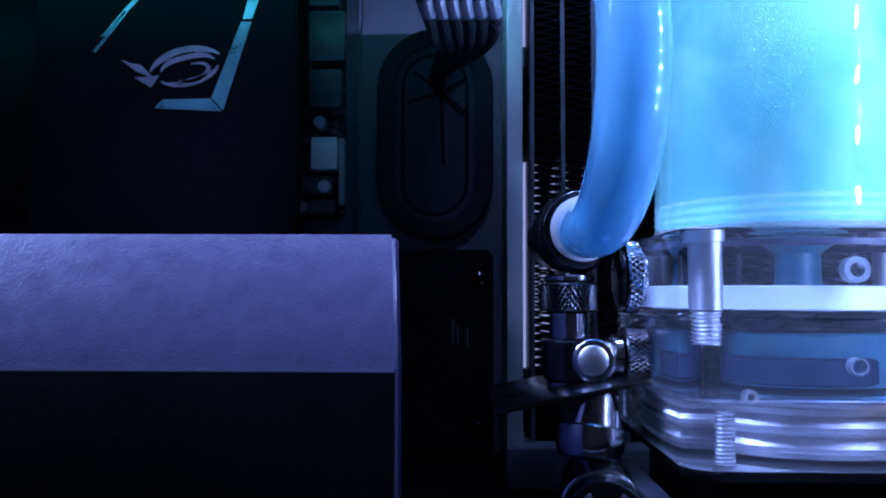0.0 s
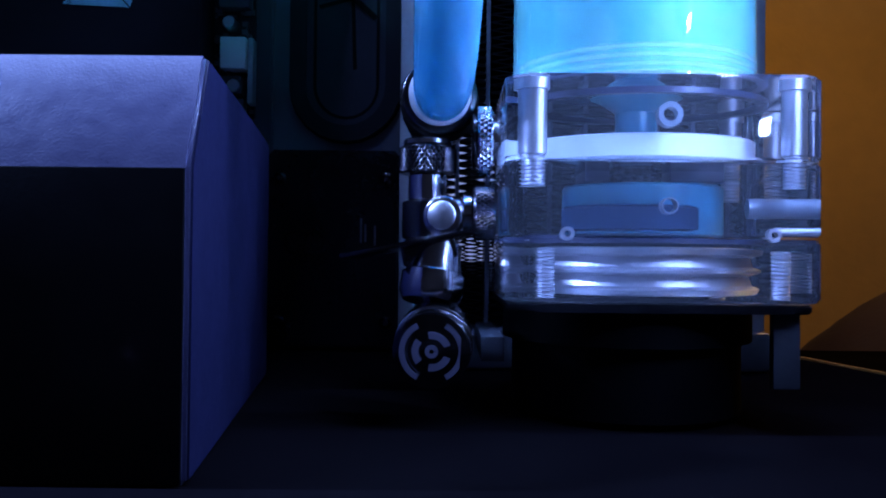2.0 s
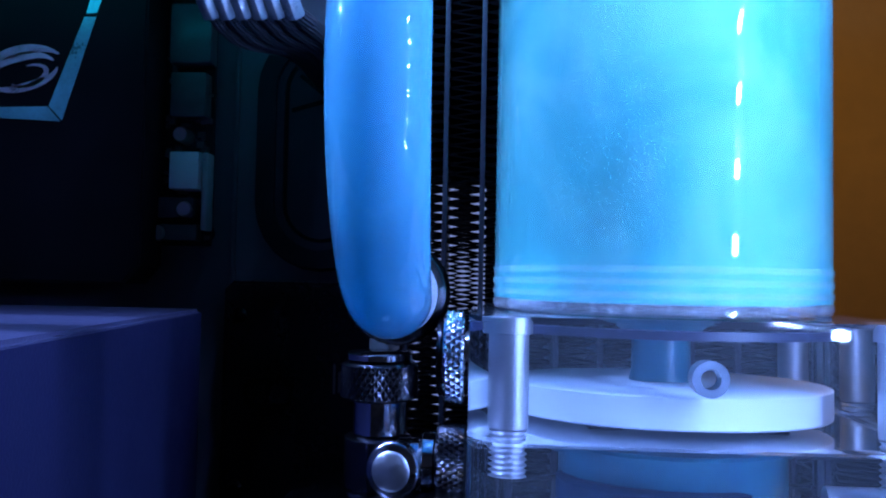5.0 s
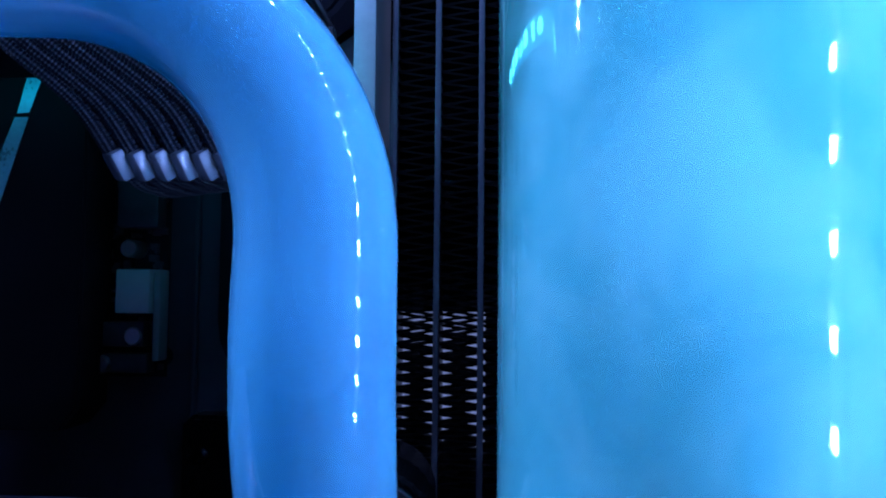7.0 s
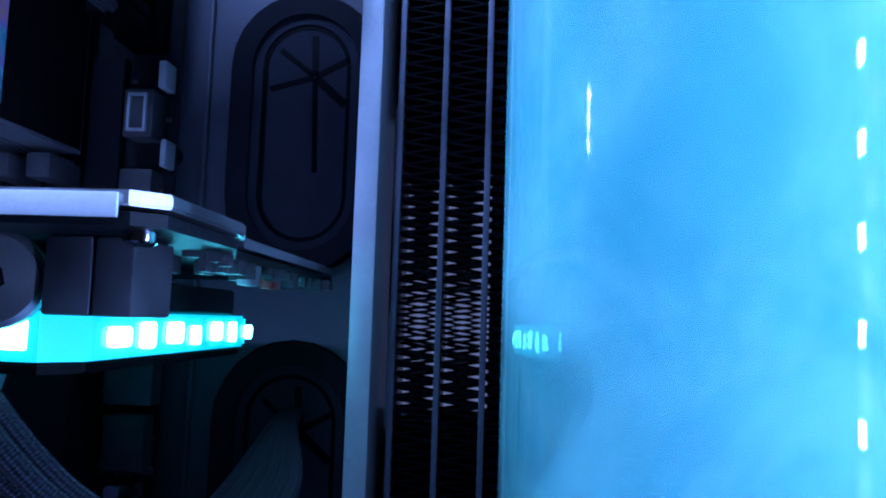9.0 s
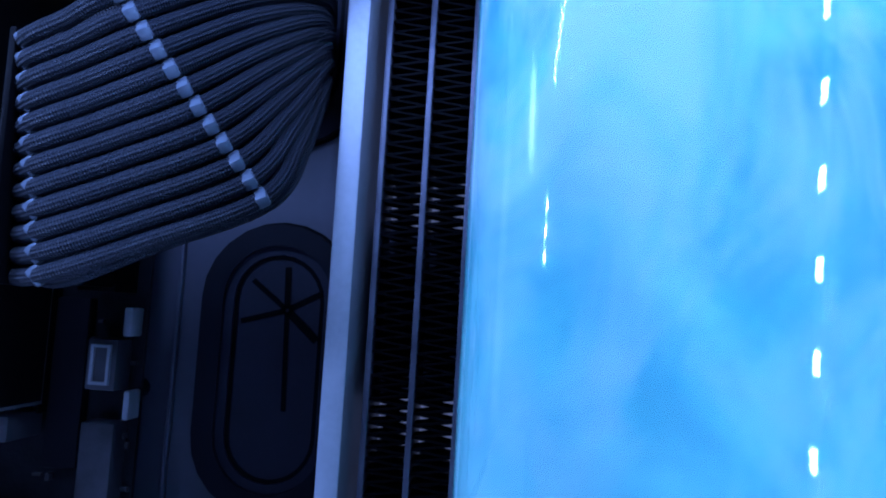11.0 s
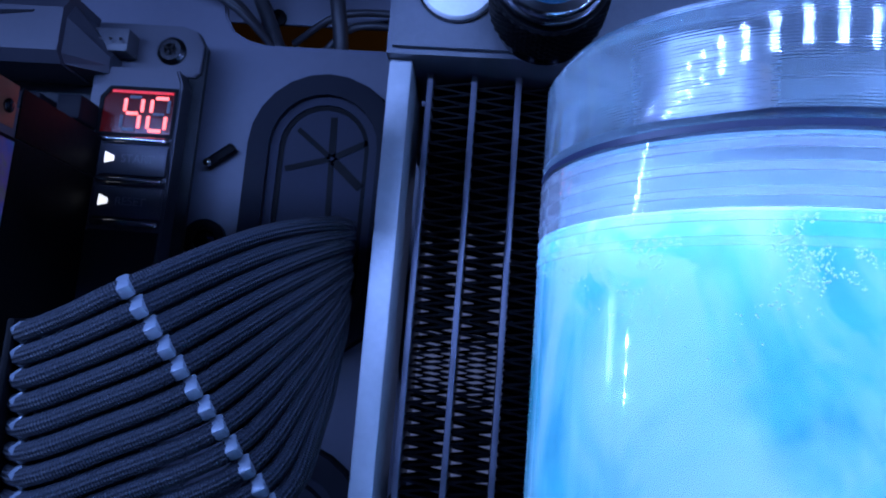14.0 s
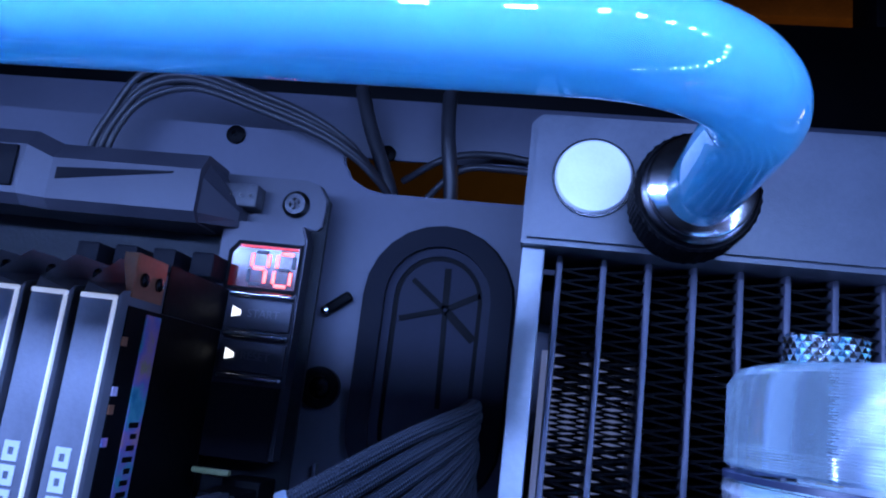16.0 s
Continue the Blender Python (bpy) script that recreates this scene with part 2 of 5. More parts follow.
M_HOLO = iridescent("holographic_sticker")
M_COPPER = mat("orange_metal_edge", (0.42, 0.17, 0.09), 0.35, 0.6, vary=0.25, scale=120)
M_PIN = mat("pale_plastic", (0.36, 0.38, 0.41), 0.45, vary=0.2, scale=150)
M_DARKPIN = mat("grey_component", (0.055, 0.055, 0.065), 0.45, vary=0.35, scale=200)
M_PRINT = mat("white_print", (0.62, 0.64, 0.68), 0.5, vary=0.1, scale=200)
M_RED = mat("red_plastic", (0.6, 0.02, 0.02), 0.4, vary=0.1)
M_LEDBODY = mat("white_diode_body", (0.7, 0.7, 0.7), 0.4, vary=0.05)
M_LED = mat("led_diode", (0.9, 0.9, 0.9), 0.3, emit=LED_COLOUR[:3], power=LED_POWER, vary=0)
M_LEDLEFT = mat("bright_led_diode", (0.9, 0.9, 0.9), 0.3, emit=LED_COLOUR[:3], power=LEFT_POWER, vary=0)
M_LEDSIDE = mat("dimmed_led_diode", (0.9, 0.9, 0.9), 0.3, emit=LED_COLOUR[:3], power=SIDE_POWER, vary=0)
M_GLOW = mat("lit_cyan_acrylic", (0.1, 0.7, 0.75), 0.25, emit=(0.0, 0.50, 0.75), power=0.95, vary=0, coat=0.5)
M_GLOWDOT = mat("cyan_led", (0.6, 0.9, 0.9), 0.3, emit=(0.08, 0.62, 1.0), power=13.0, vary=0)
M_SEGEDGE = mat("red_glow_edge", (0.3, 0.01, 0.01), 0.4, emit=(0.8, 0.015, 0.015), power=0.9, vary=0)
M_SEG = mat("red_segment_lit", (0.5, 0.02, 0.02), 0.4, emit=(1.0, 0.16, 0.17), power=3.2, vary=0)
M_SEGDIM = mat("red_display_window", (0.02, 0.002, 0.002), 0.15, emit=(0.6, 0.01, 0.01), power=0.05, vary=0.0)
M_ARROW = mat("white_arrow_lit", (0.8, 0.8, 0.8), 0.4, emit=(0.9, 0.93, 1.0), power=1.4, vary=0)
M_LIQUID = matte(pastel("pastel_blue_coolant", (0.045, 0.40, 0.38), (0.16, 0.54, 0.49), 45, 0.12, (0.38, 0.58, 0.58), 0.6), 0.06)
# Darker copy of the same coolant: the tubes' dimmer light is painted in.
M_LIQUIDDIM = matte(pastel("dimmed_blue_coolant_in_tube", (0.006, 0.13, 0.20), (0.016, 0.17, 0.24), 30, 0.5), 0.1)
# Same coolant inside the pump block, with the shade there put into the tint.
M_LIQSHADE = pastel("shaded_blue_coolant", (0.012, 0.13, 0.22), (0.02, 0.19, 0.28), 60)
M_FOAM = mat("pale_foam", (0.42, 0.62, 0.65), 0.4, vary=0.1)
M_ORING = mat("dark_o_ring", (0.015, 0.02, 0.05), 0.4, vary=0.1)
M_ROTOR = matte(mat("dark_blue_rotor", (0.006, 0.022, 0.05), 0.6, vary=0.2, scale=120), 0.05)
M_OAK = mat("orange_wood", (0.45, 0.20, 0.05), 0.5, vary=0.3, scale=20, bump=0.2, bscale=200)
M_MEMBRANE = matte(mat("grey_rubber_membrane", (0.026, 0.028, 0.042), 0.7, vary=0.2, scale=60, bump=0.2, bscale=1800), 0.15)
M_FANBLADE = mat("smoked_fan_blade", (0.02, 0.02, 0.03), 0.4, vary=0.2)
M_FINGLOW = mat("fin_backglow", (0.7, 0.7, 0.75), 0.5, emit=(0.34, 0.45, 1.0), power=0.22, vary=0)
M_EMBLEM = mat("lilac_grey_stamp", (0.12, 0.115, 0.17), 0.5, vary=0.15, scale=150)
M_TEXT = mat("grey_print", (0.10, 0.10, 0.12), 0.5, vary=0.1)


# ---- building blocks (all lengths in millimetres) ----
def mm(*v):
    return Vector(v) / 1000


def box(bm, lo, hi, bevel=0.0, seg=2):
    r = bmesh.ops.create_cube(bm, size=1.0)
    c, s = (mm(*lo) + mm(*hi)) / 2, mm(*hi) - mm(*lo)
    for v in r["verts"]:
        v.co = Vector((v.co.x * s.x, v.co.y * s.y, v.co.z * s.z)) + c
    if bevel:
        es = list({e for v in r["verts"] for e in v.link_edges})
        bmesh.ops.bevel(bm, geom=es, offset=bevel / 1000, segments=seg, affect="EDGES", profile=0.5)
    return bm


def frame_of(axis):
    z = Vector(axis).normalized()
    x = z.orthogonal().normalized()
    return x, z.cross(x), z


def lathe(bm, origin, axis, profile, seg=32, start=0.0, sweep=360.0, knurl=0.0):
    """Turned part: profile rows are (distance along the axis, radius). knurl: depth of ridges cut round it."""
    x, y, z = frame_of(axis)
    o = mm(*origin)
    closed = sweep >= 360
    n = seg if closed else seg + 1
    rings = []
    for a, r in profile:
        ring = []
        for i in range(n):
            w = radians(start) + radians(sweep) * i / seg
            rr = max(r - (knurl if i % 2 else 0), 0.0005) / 1000
            ring.append(bm.verts.new(o + z * (a / 1000) + (x * math.cos(w) + y * math.sin(w)) * rr))
        rings.append(ring)
    for p, q in zip(rings, rings[1:]):
        for i in range(seg):
            j = (i + 1) % n
            bm.faces.new((p[i], p[j], q[j], q[i])).smooth = not knurl
    if closed:
        for ring in (rings[0], rings[-1]):
            try:
                bm.faces.new(ring)
            except ValueError:
                pass
    return bm


def ring_part(bm, origin, axis, inner, outer, a0, a1, seg=40, knurl=0.0):
    """A hollow ring between two radii."""
    x, y, z = frame_of(axis)
    o = mm(*origin)
    loops = []
    for a, r, k in ((a0, inner, 0), (a0, outer, knurl), (a1, outer, knurl), (a1, inner, 0)):
        loops.append([bm.verts.new(o + z * (a / 1000) + (x * math.cos(2 * math.pi * i / seg) + y * math.sin(2 * math.pi * i / seg))
                                   * ((r - (k if i % 2 else 0)) / 1000)) for i in range(seg)])
    for k in range(4):
        p, q = loops[k], loops[(k + 1) % 4]
        for i in range(seg):
            j = (i + 1) % seg
            bm.faces.new((p[i], p[j], q[j], q[i])).smooth = not knurl
    return bm


def knurled(bm, origin, axis, r, a0, a1, n=60, rows=6, depth=0.5):
    """A grip with diamond knurling: rings of points whose ridges step sideways from row to row."""
    x, y, z = frame_of(axis)
    o = mm(*origin)
    heights = [a0] + [a0 + 0.5 + (a1 - a0 - 1.0) * i / rows for i in range(rows + 1)] + [a1]
    rings = []
    for k, a in enumerate(heights):
        ring = []
        for i in range(n):
            rr = r - 0.7 if k in (0, rows + 2) else r - (depth if (i + k) % 2 else 0)
            w = 2 * math.pi * i / n
            ring.append(bm.verts.new(o + z * (a / 1000) + (x * math.cos(w) + y * math.sin(w)) * (rr / 1000)))
        rings.append(ring)
    for k, (p, q) in enumerate(zip(rings, rings[1:])):
        for i in range(n):
            j = (i + 1) % n
            if (i + k) % 2:
                bm.faces.new((p[i], p[j], q[j])), bm.faces.new((p[i], q[j], q[i]))
            else:
                bm.faces.new((p[i], p[j], q[i])), bm.faces.new((p[j], q[j], q[i]))
    bm.faces.new(rings[0]), bm.faces.new(rings[-1])
    return bm


def smooth_path(points, n=12):
    """Catmull-Rom through points, in metres."""
    pts = [mm(*p) for p in points]
    pts = [2 * pts[0] - pts[1]] + pts + [2 * pts[-1] - pts[-2]]
    out = []
    for i in range(1, len(pts) - 2):
        p0, p1, p2, p3 = pts[i - 1:i + 3]
        for k in range(n):
            t = k / n
            out.append(0.5 * (2 * p1 + (p2 - p0) * t + (2 * p0 - 5 * p1 + 4 * p2 - p3) * t * t + (3 * p1 - 3 * p2 + p3 - p0) * t ** 3))
    out.append(pts[-2])
    return out


def bend_path(points, radii, n=10):
    """Straight runs joined by round bends, one radius a corner; gives metres."""
    pts = [mm(*p) for p in points]
    out = [pts[0]]
    for a, b, c, radius in zip(pts, pts[1:], pts[2:], radii):
        r = radius / 1000
        u, v = (a - b).normalized(), (c - b).normalized()
        half = u.angle(v) / 2
        d = r / math.tan(half)
        mid = b + (u + v).normalized() * (r / math.sin(half))
        s, e = (b + u * d) - mid, (b + v * d) - mid
        ang = s.angle(e)
        for k in range(n + 1):
            out.append(mid + (s * math.sin((1 - k / n) * ang) + e * math.sin(k / n * ang)) / math.sin(ang))
    out.append(pts[-1])
    return out


def sweep(bm, path, r, seg=14):
    """A round tube along a path in metres, with lengthwise and round-the-tube UVs."""
    uvl = bm.loops.layers.uv.verify()
    t0 = (path[1] - path[0]).normalized()
    side = t0.orthogonal().normalized()
    rings, run, runs = [], 0.0, []
    for i, p in enumerate(path):
        t = (path[min(i + 1, len(path) - 1)] - path[max(i - 1, 0)]).normalized()
        side = (side - t * side.dot(t)).normalized()
        up = t.cross(side)
        rings.append([bm.verts.new(p + (side * math.cos(2 * math.pi * k / seg) + up * math.sin(2 * math.pi * k / seg)) * r / 1000) for k in range(seg)])
        run += (p - path[i - 1]).length if i else 0
        runs.append(run)
    for i in range(len(rings) - 1):
        for k in range(seg):
            j = (k + 1) % seg
            f = bm.faces.new((rings[i][k], rings[i][j], rings[i + 1][j], rings[i + 1][k]))
            f.smooth = True
            for l, (u, v) in zip(f.loops, ((k, i), (k + 1, i), (k + 1, i + 1), (k, i + 1))):
                l[uvl].uv = (u / seg, runs[v])
    bm.faces.new(rings[0][::-1]), bm.faces.new(rings[-1])
    return bm


def prism(bm, outline, y0, y1, bevel=0.0):
    """An outline in x, z pushed from y0 (front) to y1 (back)."""
    a = [bm.verts.new(mm(x, y0, z)) for x, z in outline]
    b = [bm.verts.new(mm(x, y1, z)) for x, z in outline]
    front = bm.faces.new(a)
    bm.faces.new(b[::-1])
    n = len(a)
    for i in range(n):
        bm.faces.new((a[i], b[i], b[(i + 1) % n], a[(i + 1) % n]))
    bmesh.ops.recalc_face_normals(bm, faces=bm.faces[:])
    if bevel:
        bmesh.ops.bevel(bm, geom=[e for e in front.edges], offset=bevel / 1000, segments=2, affect="EDGES")
    return bm


def band(bm, outline, inset, y0, y1):
    """A closed frame: outline in x, z, pushed inwards by inset towards its middle line."""
    outer, inner = outline, inset
    n = len(outer)
    vs = [[bm.verts.new(mm(x, y, z)) for x, z in o] for o, y in ((inner, y0), (outer, y0), (outer, y1), (inner, y1))]
    for k in range(4):
        p, q = vs[k], vs[(k + 1) % 4]
        for i in range(n):
            bm.faces.new((p[i], p[(i + 1) % n], q[(i + 1) % n], q[i]))
    bmesh.ops.recalc_face_normals(bm, faces=bm.faces[:])
    return bm


def mesh_of(name, bm, material, smooth=False):
    bmesh.ops.recalc_face_normals(bm, faces=bm.faces[:])
    me = bpy.data.meshes.new(name)
    bm.to_mesh(me)
    bm.free()
    me.materials.append(material)
    if smooth:
        me.set_sharp_from_angle(angle=radians(40))
    return me


def part(name, bm, material, parent, label="", smooth=True):
    ob = new(name, mesh_of(name, bm, material, smooth))
    ob.parent = parent
    return tagged(ob, label)


def thing(name, label, category, group="", kind=""):
    return tagged(new(name), label, category, group, kind)


def structure(name, bm, material, label, category, smooth=False):
    return tagged(new(name, mesh_of(name, bm, material, smooth)), label, category, kind="structure")


def nb():
    return bmesh.new()


def arch(cx, top, bottom, half, n=12):
    """A slot outline with round ends, in x, z."""
    pts = [(cx + half * math.cos(math.pi * i / n), top - half + half * math.sin(math.pi * i / n)) for i in range(n + 1)]
    return pts + [(cx - half * math.cos(math.pi * i / n), bottom + half - half * math.sin(math.pi * i / n)) for i in range(n + 1)]


# ---- outlines ----
def rounded_square(h, c, n=5):
    pts = []
    for sx, sy, a0 in ((1, 1, 0), (-1, 1, 90), (-1, -1, 180), (1, -1, 270)):
        for i in range(n + 1):
            a = radians(a0 + 90 * i / n)
            pts.append((sx * (h - c) + c * math.cos(a), sy * (h - c) + c * math.sin(a)))
    return pts


def upright(bm, outline, z0, z1, bevel=0.0):
    a = [bm.verts.new(mm(x, y, z0)) for x, y in outline]
    b = [bm.verts.new(mm(x, y, z1)) for x, y in outline]
    lo, hi = bm.faces.new(a[::-1]), bm.faces.new(b)
    for i in range(len(a)):
        j = (i + 1) % len(a)
        bm.faces.new((a[i], a[j], b[j], b[i]))
    if bevel:
        bmesh.ops.bevel(bm, geom=list(lo.edges) + list(hi.edges), offset=bevel / 1000, segments=2, affect="EDGES")
    return bm


def clear(ob):
    ob.visible_shadow = False
    return ob


# ---- room ----
def build_room():
    def slab(name, lo, hi, material, label, cat):
        return structure(name, box(nb(), lo, hi), material, label, cat)
    slab("wall_north", (-2200, 900, -900), (2200, 1000, 1700), M_WALL, "ochre painted room wall lit by a warm lamp", "wall")
    slab("wall_south", (-2200, -2600, -900), (2200, -2500, 1700), M_ROOM, "dim plain room wall", "wall")
    slab("wall_west", (-2300, -2500, -900), (-2200, 900, 1700), M_ROOM, "dim plain room wall", "wall")
    slab("wall_east", (2200, -2500, -900), (2300, 900, 1700), M_ROOM, "dim plain room wall", "wall")
    slab("floor", (-2300, -2600, -1000), (2300, 1000, -900), M_ROOM, "dim plain room floor", "floor")
    slab("ceiling", (-2300, -2600, 1700), (2300, 1000, 1800), M_ROOM, "dim plain room ceiling", "ceiling")
    desk = thing("desk", "dark wooden desk under the computer case", "desk")
    part("desk_top", box(nb(), (-900, -420, -130), (700, 300, -97), 3), M_DESK, desk)
    for x, y in ((-860, -380), (-860, 260), (640, -380), (640, 260)):
        part("leg", box(nb(), (x - 25, y - 25, -900), (x + 25, y + 25, -130), 3), M_DESK, desk)
    sofa = thing("cushion", "dark brown rounded cushion against the wall", "cushion")
    bm = nb()
    bmesh.ops.create_uvsphere(bm, u_segments=40, v_segments=20, radius=1)
    for v in bm.verts:
        c = v.co
        k = 1 + 0.05 * noise.noise(c * 2.3)
        v.co = Vector((0.51 + 0.26 * k * math.copysign(abs(c.x) ** 0.5, c.x), 0.50 + 0.11 * k * c.y, -0.30 + 0.242 * k * math.copysign(abs(c.z) ** 0.75, c.z)))
    for f in bm.faces:
        f.smooth = True
    part("cushion_body", bm, M_DARKCLOTH, sofa)
    stand = thing("low_bench", "dark low bench under the cushion", "bench")
    part("bench_top", box(nb(), (200, 360, -574), (840, 640, -542), 4), M_DESK, stand)
    for x in (230, 810):
        part("leg", box(nb(), (x - 20, 380, -900), (x + 20, 620, -574), 3), M_DESK, stand)


build_room()


# ---- computer case ----
def build_case():
    case = thing("computer_case", "open dark grey painted steel computer case panel", "computer case")
    out = [(-430, -80), (58, -80), (58, 200), (58, 322), (-112, 322), (-118, 323.2), (-123, 326), (-126, 331), (-127.5, 341), (-430, 345)]
    bm = prism(nb(), out, 118, 120, 0.6)
    part("back_panel", bm, M_STEEL, case)
    part("base_plate", upright(nb(), [(-430, -100), (122, -100), (113, 0), (104, 50), (88, 118), (86, 126), (-430, 126)], -84, -78, 1.0), M_BASE, case, "dark base plate with a bright front edge")
    part("edge_trim", upright(nb(), [(113.4, 0), (114.8, 0), (105.8, 50.4), (89.8, 118), (88.4, 118), (104.4, 50)], -80, -77.2, 0.2), M_OAK, case, "thin tan edge trim")
    part("front_lip", box(nb(), (-430, -103, -84), (18, -100.2, -72.6), 0.6), M_STEEL, case)
    for x in (-400, 40):
        part("foot", box(nb(), (x - 20, -90, -97), (x + 20, 110, -84), 2), M_RUBBER, case)
    part("rear_rail", box(nb(), (-430, 150, 344), (62, 152, 368), 0.6), M_STEEL, case)
    part("top_beam", box(nb(), (-430, 172, 372), (120, 196, 420), 1.5), M_BLACK, case)
    part("top_post", box(nb(), (60, 172, 420.2), (120, 196, 470), 1.5), M_BLACK, case)
    part("top_post", box(nb(), (-430, 172, 420.2), (0, 196, 470), 1.5), M_BLACK, case)
    part("panel_fold", box(nb(), (-121.6, 115.6, -76), (-120.2, 117.9, 236), 0.4), M_STEEL, case)
    for x, z in ((-165, 338), (-310, 338), (-120, 346)):
        part("rail_screw", lathe(nb(), (x, 118 if z < 340 else 150, z), (0, -1, 0), [(0, 3.2), (1.2, 3.2), (2.0, 1.6), (2.0, 0.9), (1.0, 0.8)], 18), M_BLACK, case)
    # plug hole and slotted tab beside the board
    part("screw_boss", ring_part(nb(), (-123.2, 117.8, 258.4), (0, -1, 0), 3.6, 6.4, 0, 2.6, 28), M_BLACK, case)
    part("boss_screw", lathe(nb(), (-123.2, 118, 258.4), (0, -1, 0), [(0, 3.4), (1.4, 3.4), (2.2, 1.8), (2.2, 1.0), (1.2, 0.9)], 20), M_DARKCHROME, case)
    bm = nb()
    box(bm, (-5.2, 114.5, -1.6), (5.2, 117.9, 1.6), 0.8)
    bmesh.ops.rotate(bm, cent=(0, 0, 0), matrix=Matrix.Rotation(radians(-38), 3, "Y"), verts=bm.verts[:])
    bmesh.ops.translate(bm, vec=mm(-121.5, 0, 284.5), verts=bm.verts[:])
    part("slotted_tab", bm, M_BLACK, case)
    bm = lathe(nb(), (-124.6, 114.6, 282.0), (0, -1, 0), [(0, 1.3), (0.6, 1.2), (1.0, 0.5)], 14)
    part("tab_rivet", bm, M_CHROME, case)
    return case


def build_grommet(cx, top, bottom, half):
    g = thing("cable_grommet", "black rubber cable grommet with radial slits in the case panel", "grommet", "cable grommets")
    part("outer_rim", band(nb(), arch(cx, top, bottom, half), arch(cx, top - 6.5, bottom + 6.5, half - 6.5), 114.2, 118.05), M_RUBBER, g, smooth=False)
    part("inner_step", band(nb(), arch(cx, top - 6.5, bottom + 6.5, half - 6.5), arch(cx, top - 9.2, bottom + 9.2, half - 9.2), 116.2, 118.06), M_MEMBRANE, g, smooth=False)
    part("membrane", prism(nb(), arch(cx, top - 9.2, bottom + 9.2, half - 9.2), 117.2, 118.1), M_MEMBRANE, g, smooth=False)
    part("outer_groove", band(nb(), arch(cx, top + 0.9, bottom - 0.9, half + 0.9), arch(cx, top, bottom, half), 117.5, 118.04), M_BLACK, g, smooth=False)
    part("inner_groove", band(nb(), arch(cx, top - 9.2, bottom + 9.2, half - 9.2), arch(cx, top - 10.6, bottom + 10.6, half - 10.6), 116.9, 117.19), M_BLACK, g, smooth=False)
    cz = top - half - 2.8
    for a, ln, w in ((92, 13, 2.0), (142, 14, 1.6), (28, 12, 1.9), (196, 14.5, 1.7), (-42, 13, 2.6), (-88, 30, 1.6)):
        bm = nb()
        box(bm, (0.5, 116.9, -w / 2), (ln, 117.19, w / 2))
        bmesh.ops.rotate(bm, cent=(0, 0, 0), matrix=Matrix.Rotation(radians(-a), 3, "Y"), verts=bm.verts[:])
        bmesh.ops.translate(bm, vec=mm(cx + 2.5, 0, cz), verts=bm.verts[:])
        part("slit", bm, M_BLACK, g)
    return g


build_case()


def build_drive_tray():
    """Flat black drive carrier on the lower case panel, with a round-cornered finger slot and a printed label."""
    d = thing("drive_tray", "flat black drive tray with a finger slot on the case panel", "drive tray")
    part("plate", prism(nb(), [(-121, -77), (-66.5, -77), (-66.5, 1.0), (-69, 3.5), (-118, 3.5), (-121, 0.5)], 108.5, 117.9, 1.2), M_TRAY, d)
    pts = [(x * 0.52 - 104.5, z * 0.3 - 34) for x, z in rounded_square(16, 8)]
    inn = [(x * 0.45 - 104.5, z * 0.24 - 34) for x, z in rounded_square(16, 8)]
    part("slot_rim", band(nb(), pts, inn, 107.6, 108.4), M_DARKCHROME, d, "thin dark metal rim", smooth=False)
    for x, z, h in ((-82.6, -29, 10), (-80.8, -30, 7), (-77.0, -31, 8)):
        part("print_bar", box(nb(), (x, 108.2, z - h / 2), (x + 0.8, 108.45, z + h / 2)), M_TEXT, d)
    for x, z in ((-115, -8), (-72, -8), (-115, -66), (-72, -66)):
        part("tray_screw", lathe(nb(), (x, 108.5, z), (0, -1, 0), [(0, 2.6), (0.9, 2.6), (1.5, 1.4), (0.8, 1.0)], 16), M_DARKCHROME, d)


build_drive_tray()
build_grommet(-90, 312, 226, 23)
build_grommet(-90, 201.5, 115, 23)
build_grommet(-90, 94, 8, 23)


# ---- light strips round the open front ----
def build_led_strip(p0, p1, facing, led, pitch=17.6, lens=(3.4, 2.4)):
    s = thing("led_strip", "blue-white light strip with small square diodes on the case frame", "light strip", "light strips")
    a, b = mm(*p0), mm(*p1)
    d = (b - a).normalized()
    f = Vector(facing).normalized()
    side = d.cross(f).normalized()
    rot = Matrix((side, d, f)).transposed().to_4x4()
    ln = (b - a).length
    bm = nb()
    box(bm, (-5, 0, -1.2), (5, ln * 1000, -0.4), 0.2)
    bm.transform(Matrix.Translation(a) @ rot)
    part("strip_board", bm, M_PIN, s)
    bm = nb()
    box(bm, (-6.5, -2, -7.5), (6.5, ln * 1000 + 2, -1.3), 1.0)
    bm.transform(Matrix.Translation(a) @ rot)
    part("frame_bar", bm, M_BLACK, s, "slim black case frame bar")
    bm = nb()
    u, v = lens
    box(bm, (-u - 0.2, -v - 0.2, -0.3), (u + 0.2, v + 0.2, 0.9), 0.2)
    face = [bm.verts.new(mm(x, y, 0.95)) for x, y in ((-u, -v), (u, -v), (u, v), (-u, v))]
    bm.faces.new(face).material_index = 1
    me = mesh_of("diode", bm, M_LEDBODY)
    me.materials.append(led)
    n = int(ln * 1000 / pitch)
    for i in range(n):
        ob = new("diode", me)
        ob.parent = s
        ob.matrix_basis = Matrix.Translation(a + d * (pitch / 1000) * (i + 0.5)) @ rot
    return s


build_led_strip((43, -79, -12), (74, -79, 325), (-1, 0.05, 0.08), M_LEDSIDE)
build_led_strip((-396, -84, 326), (62, -84, 326), (0, 0.7, -0.7), M_LED, 20.0, (4.2, 3.0))
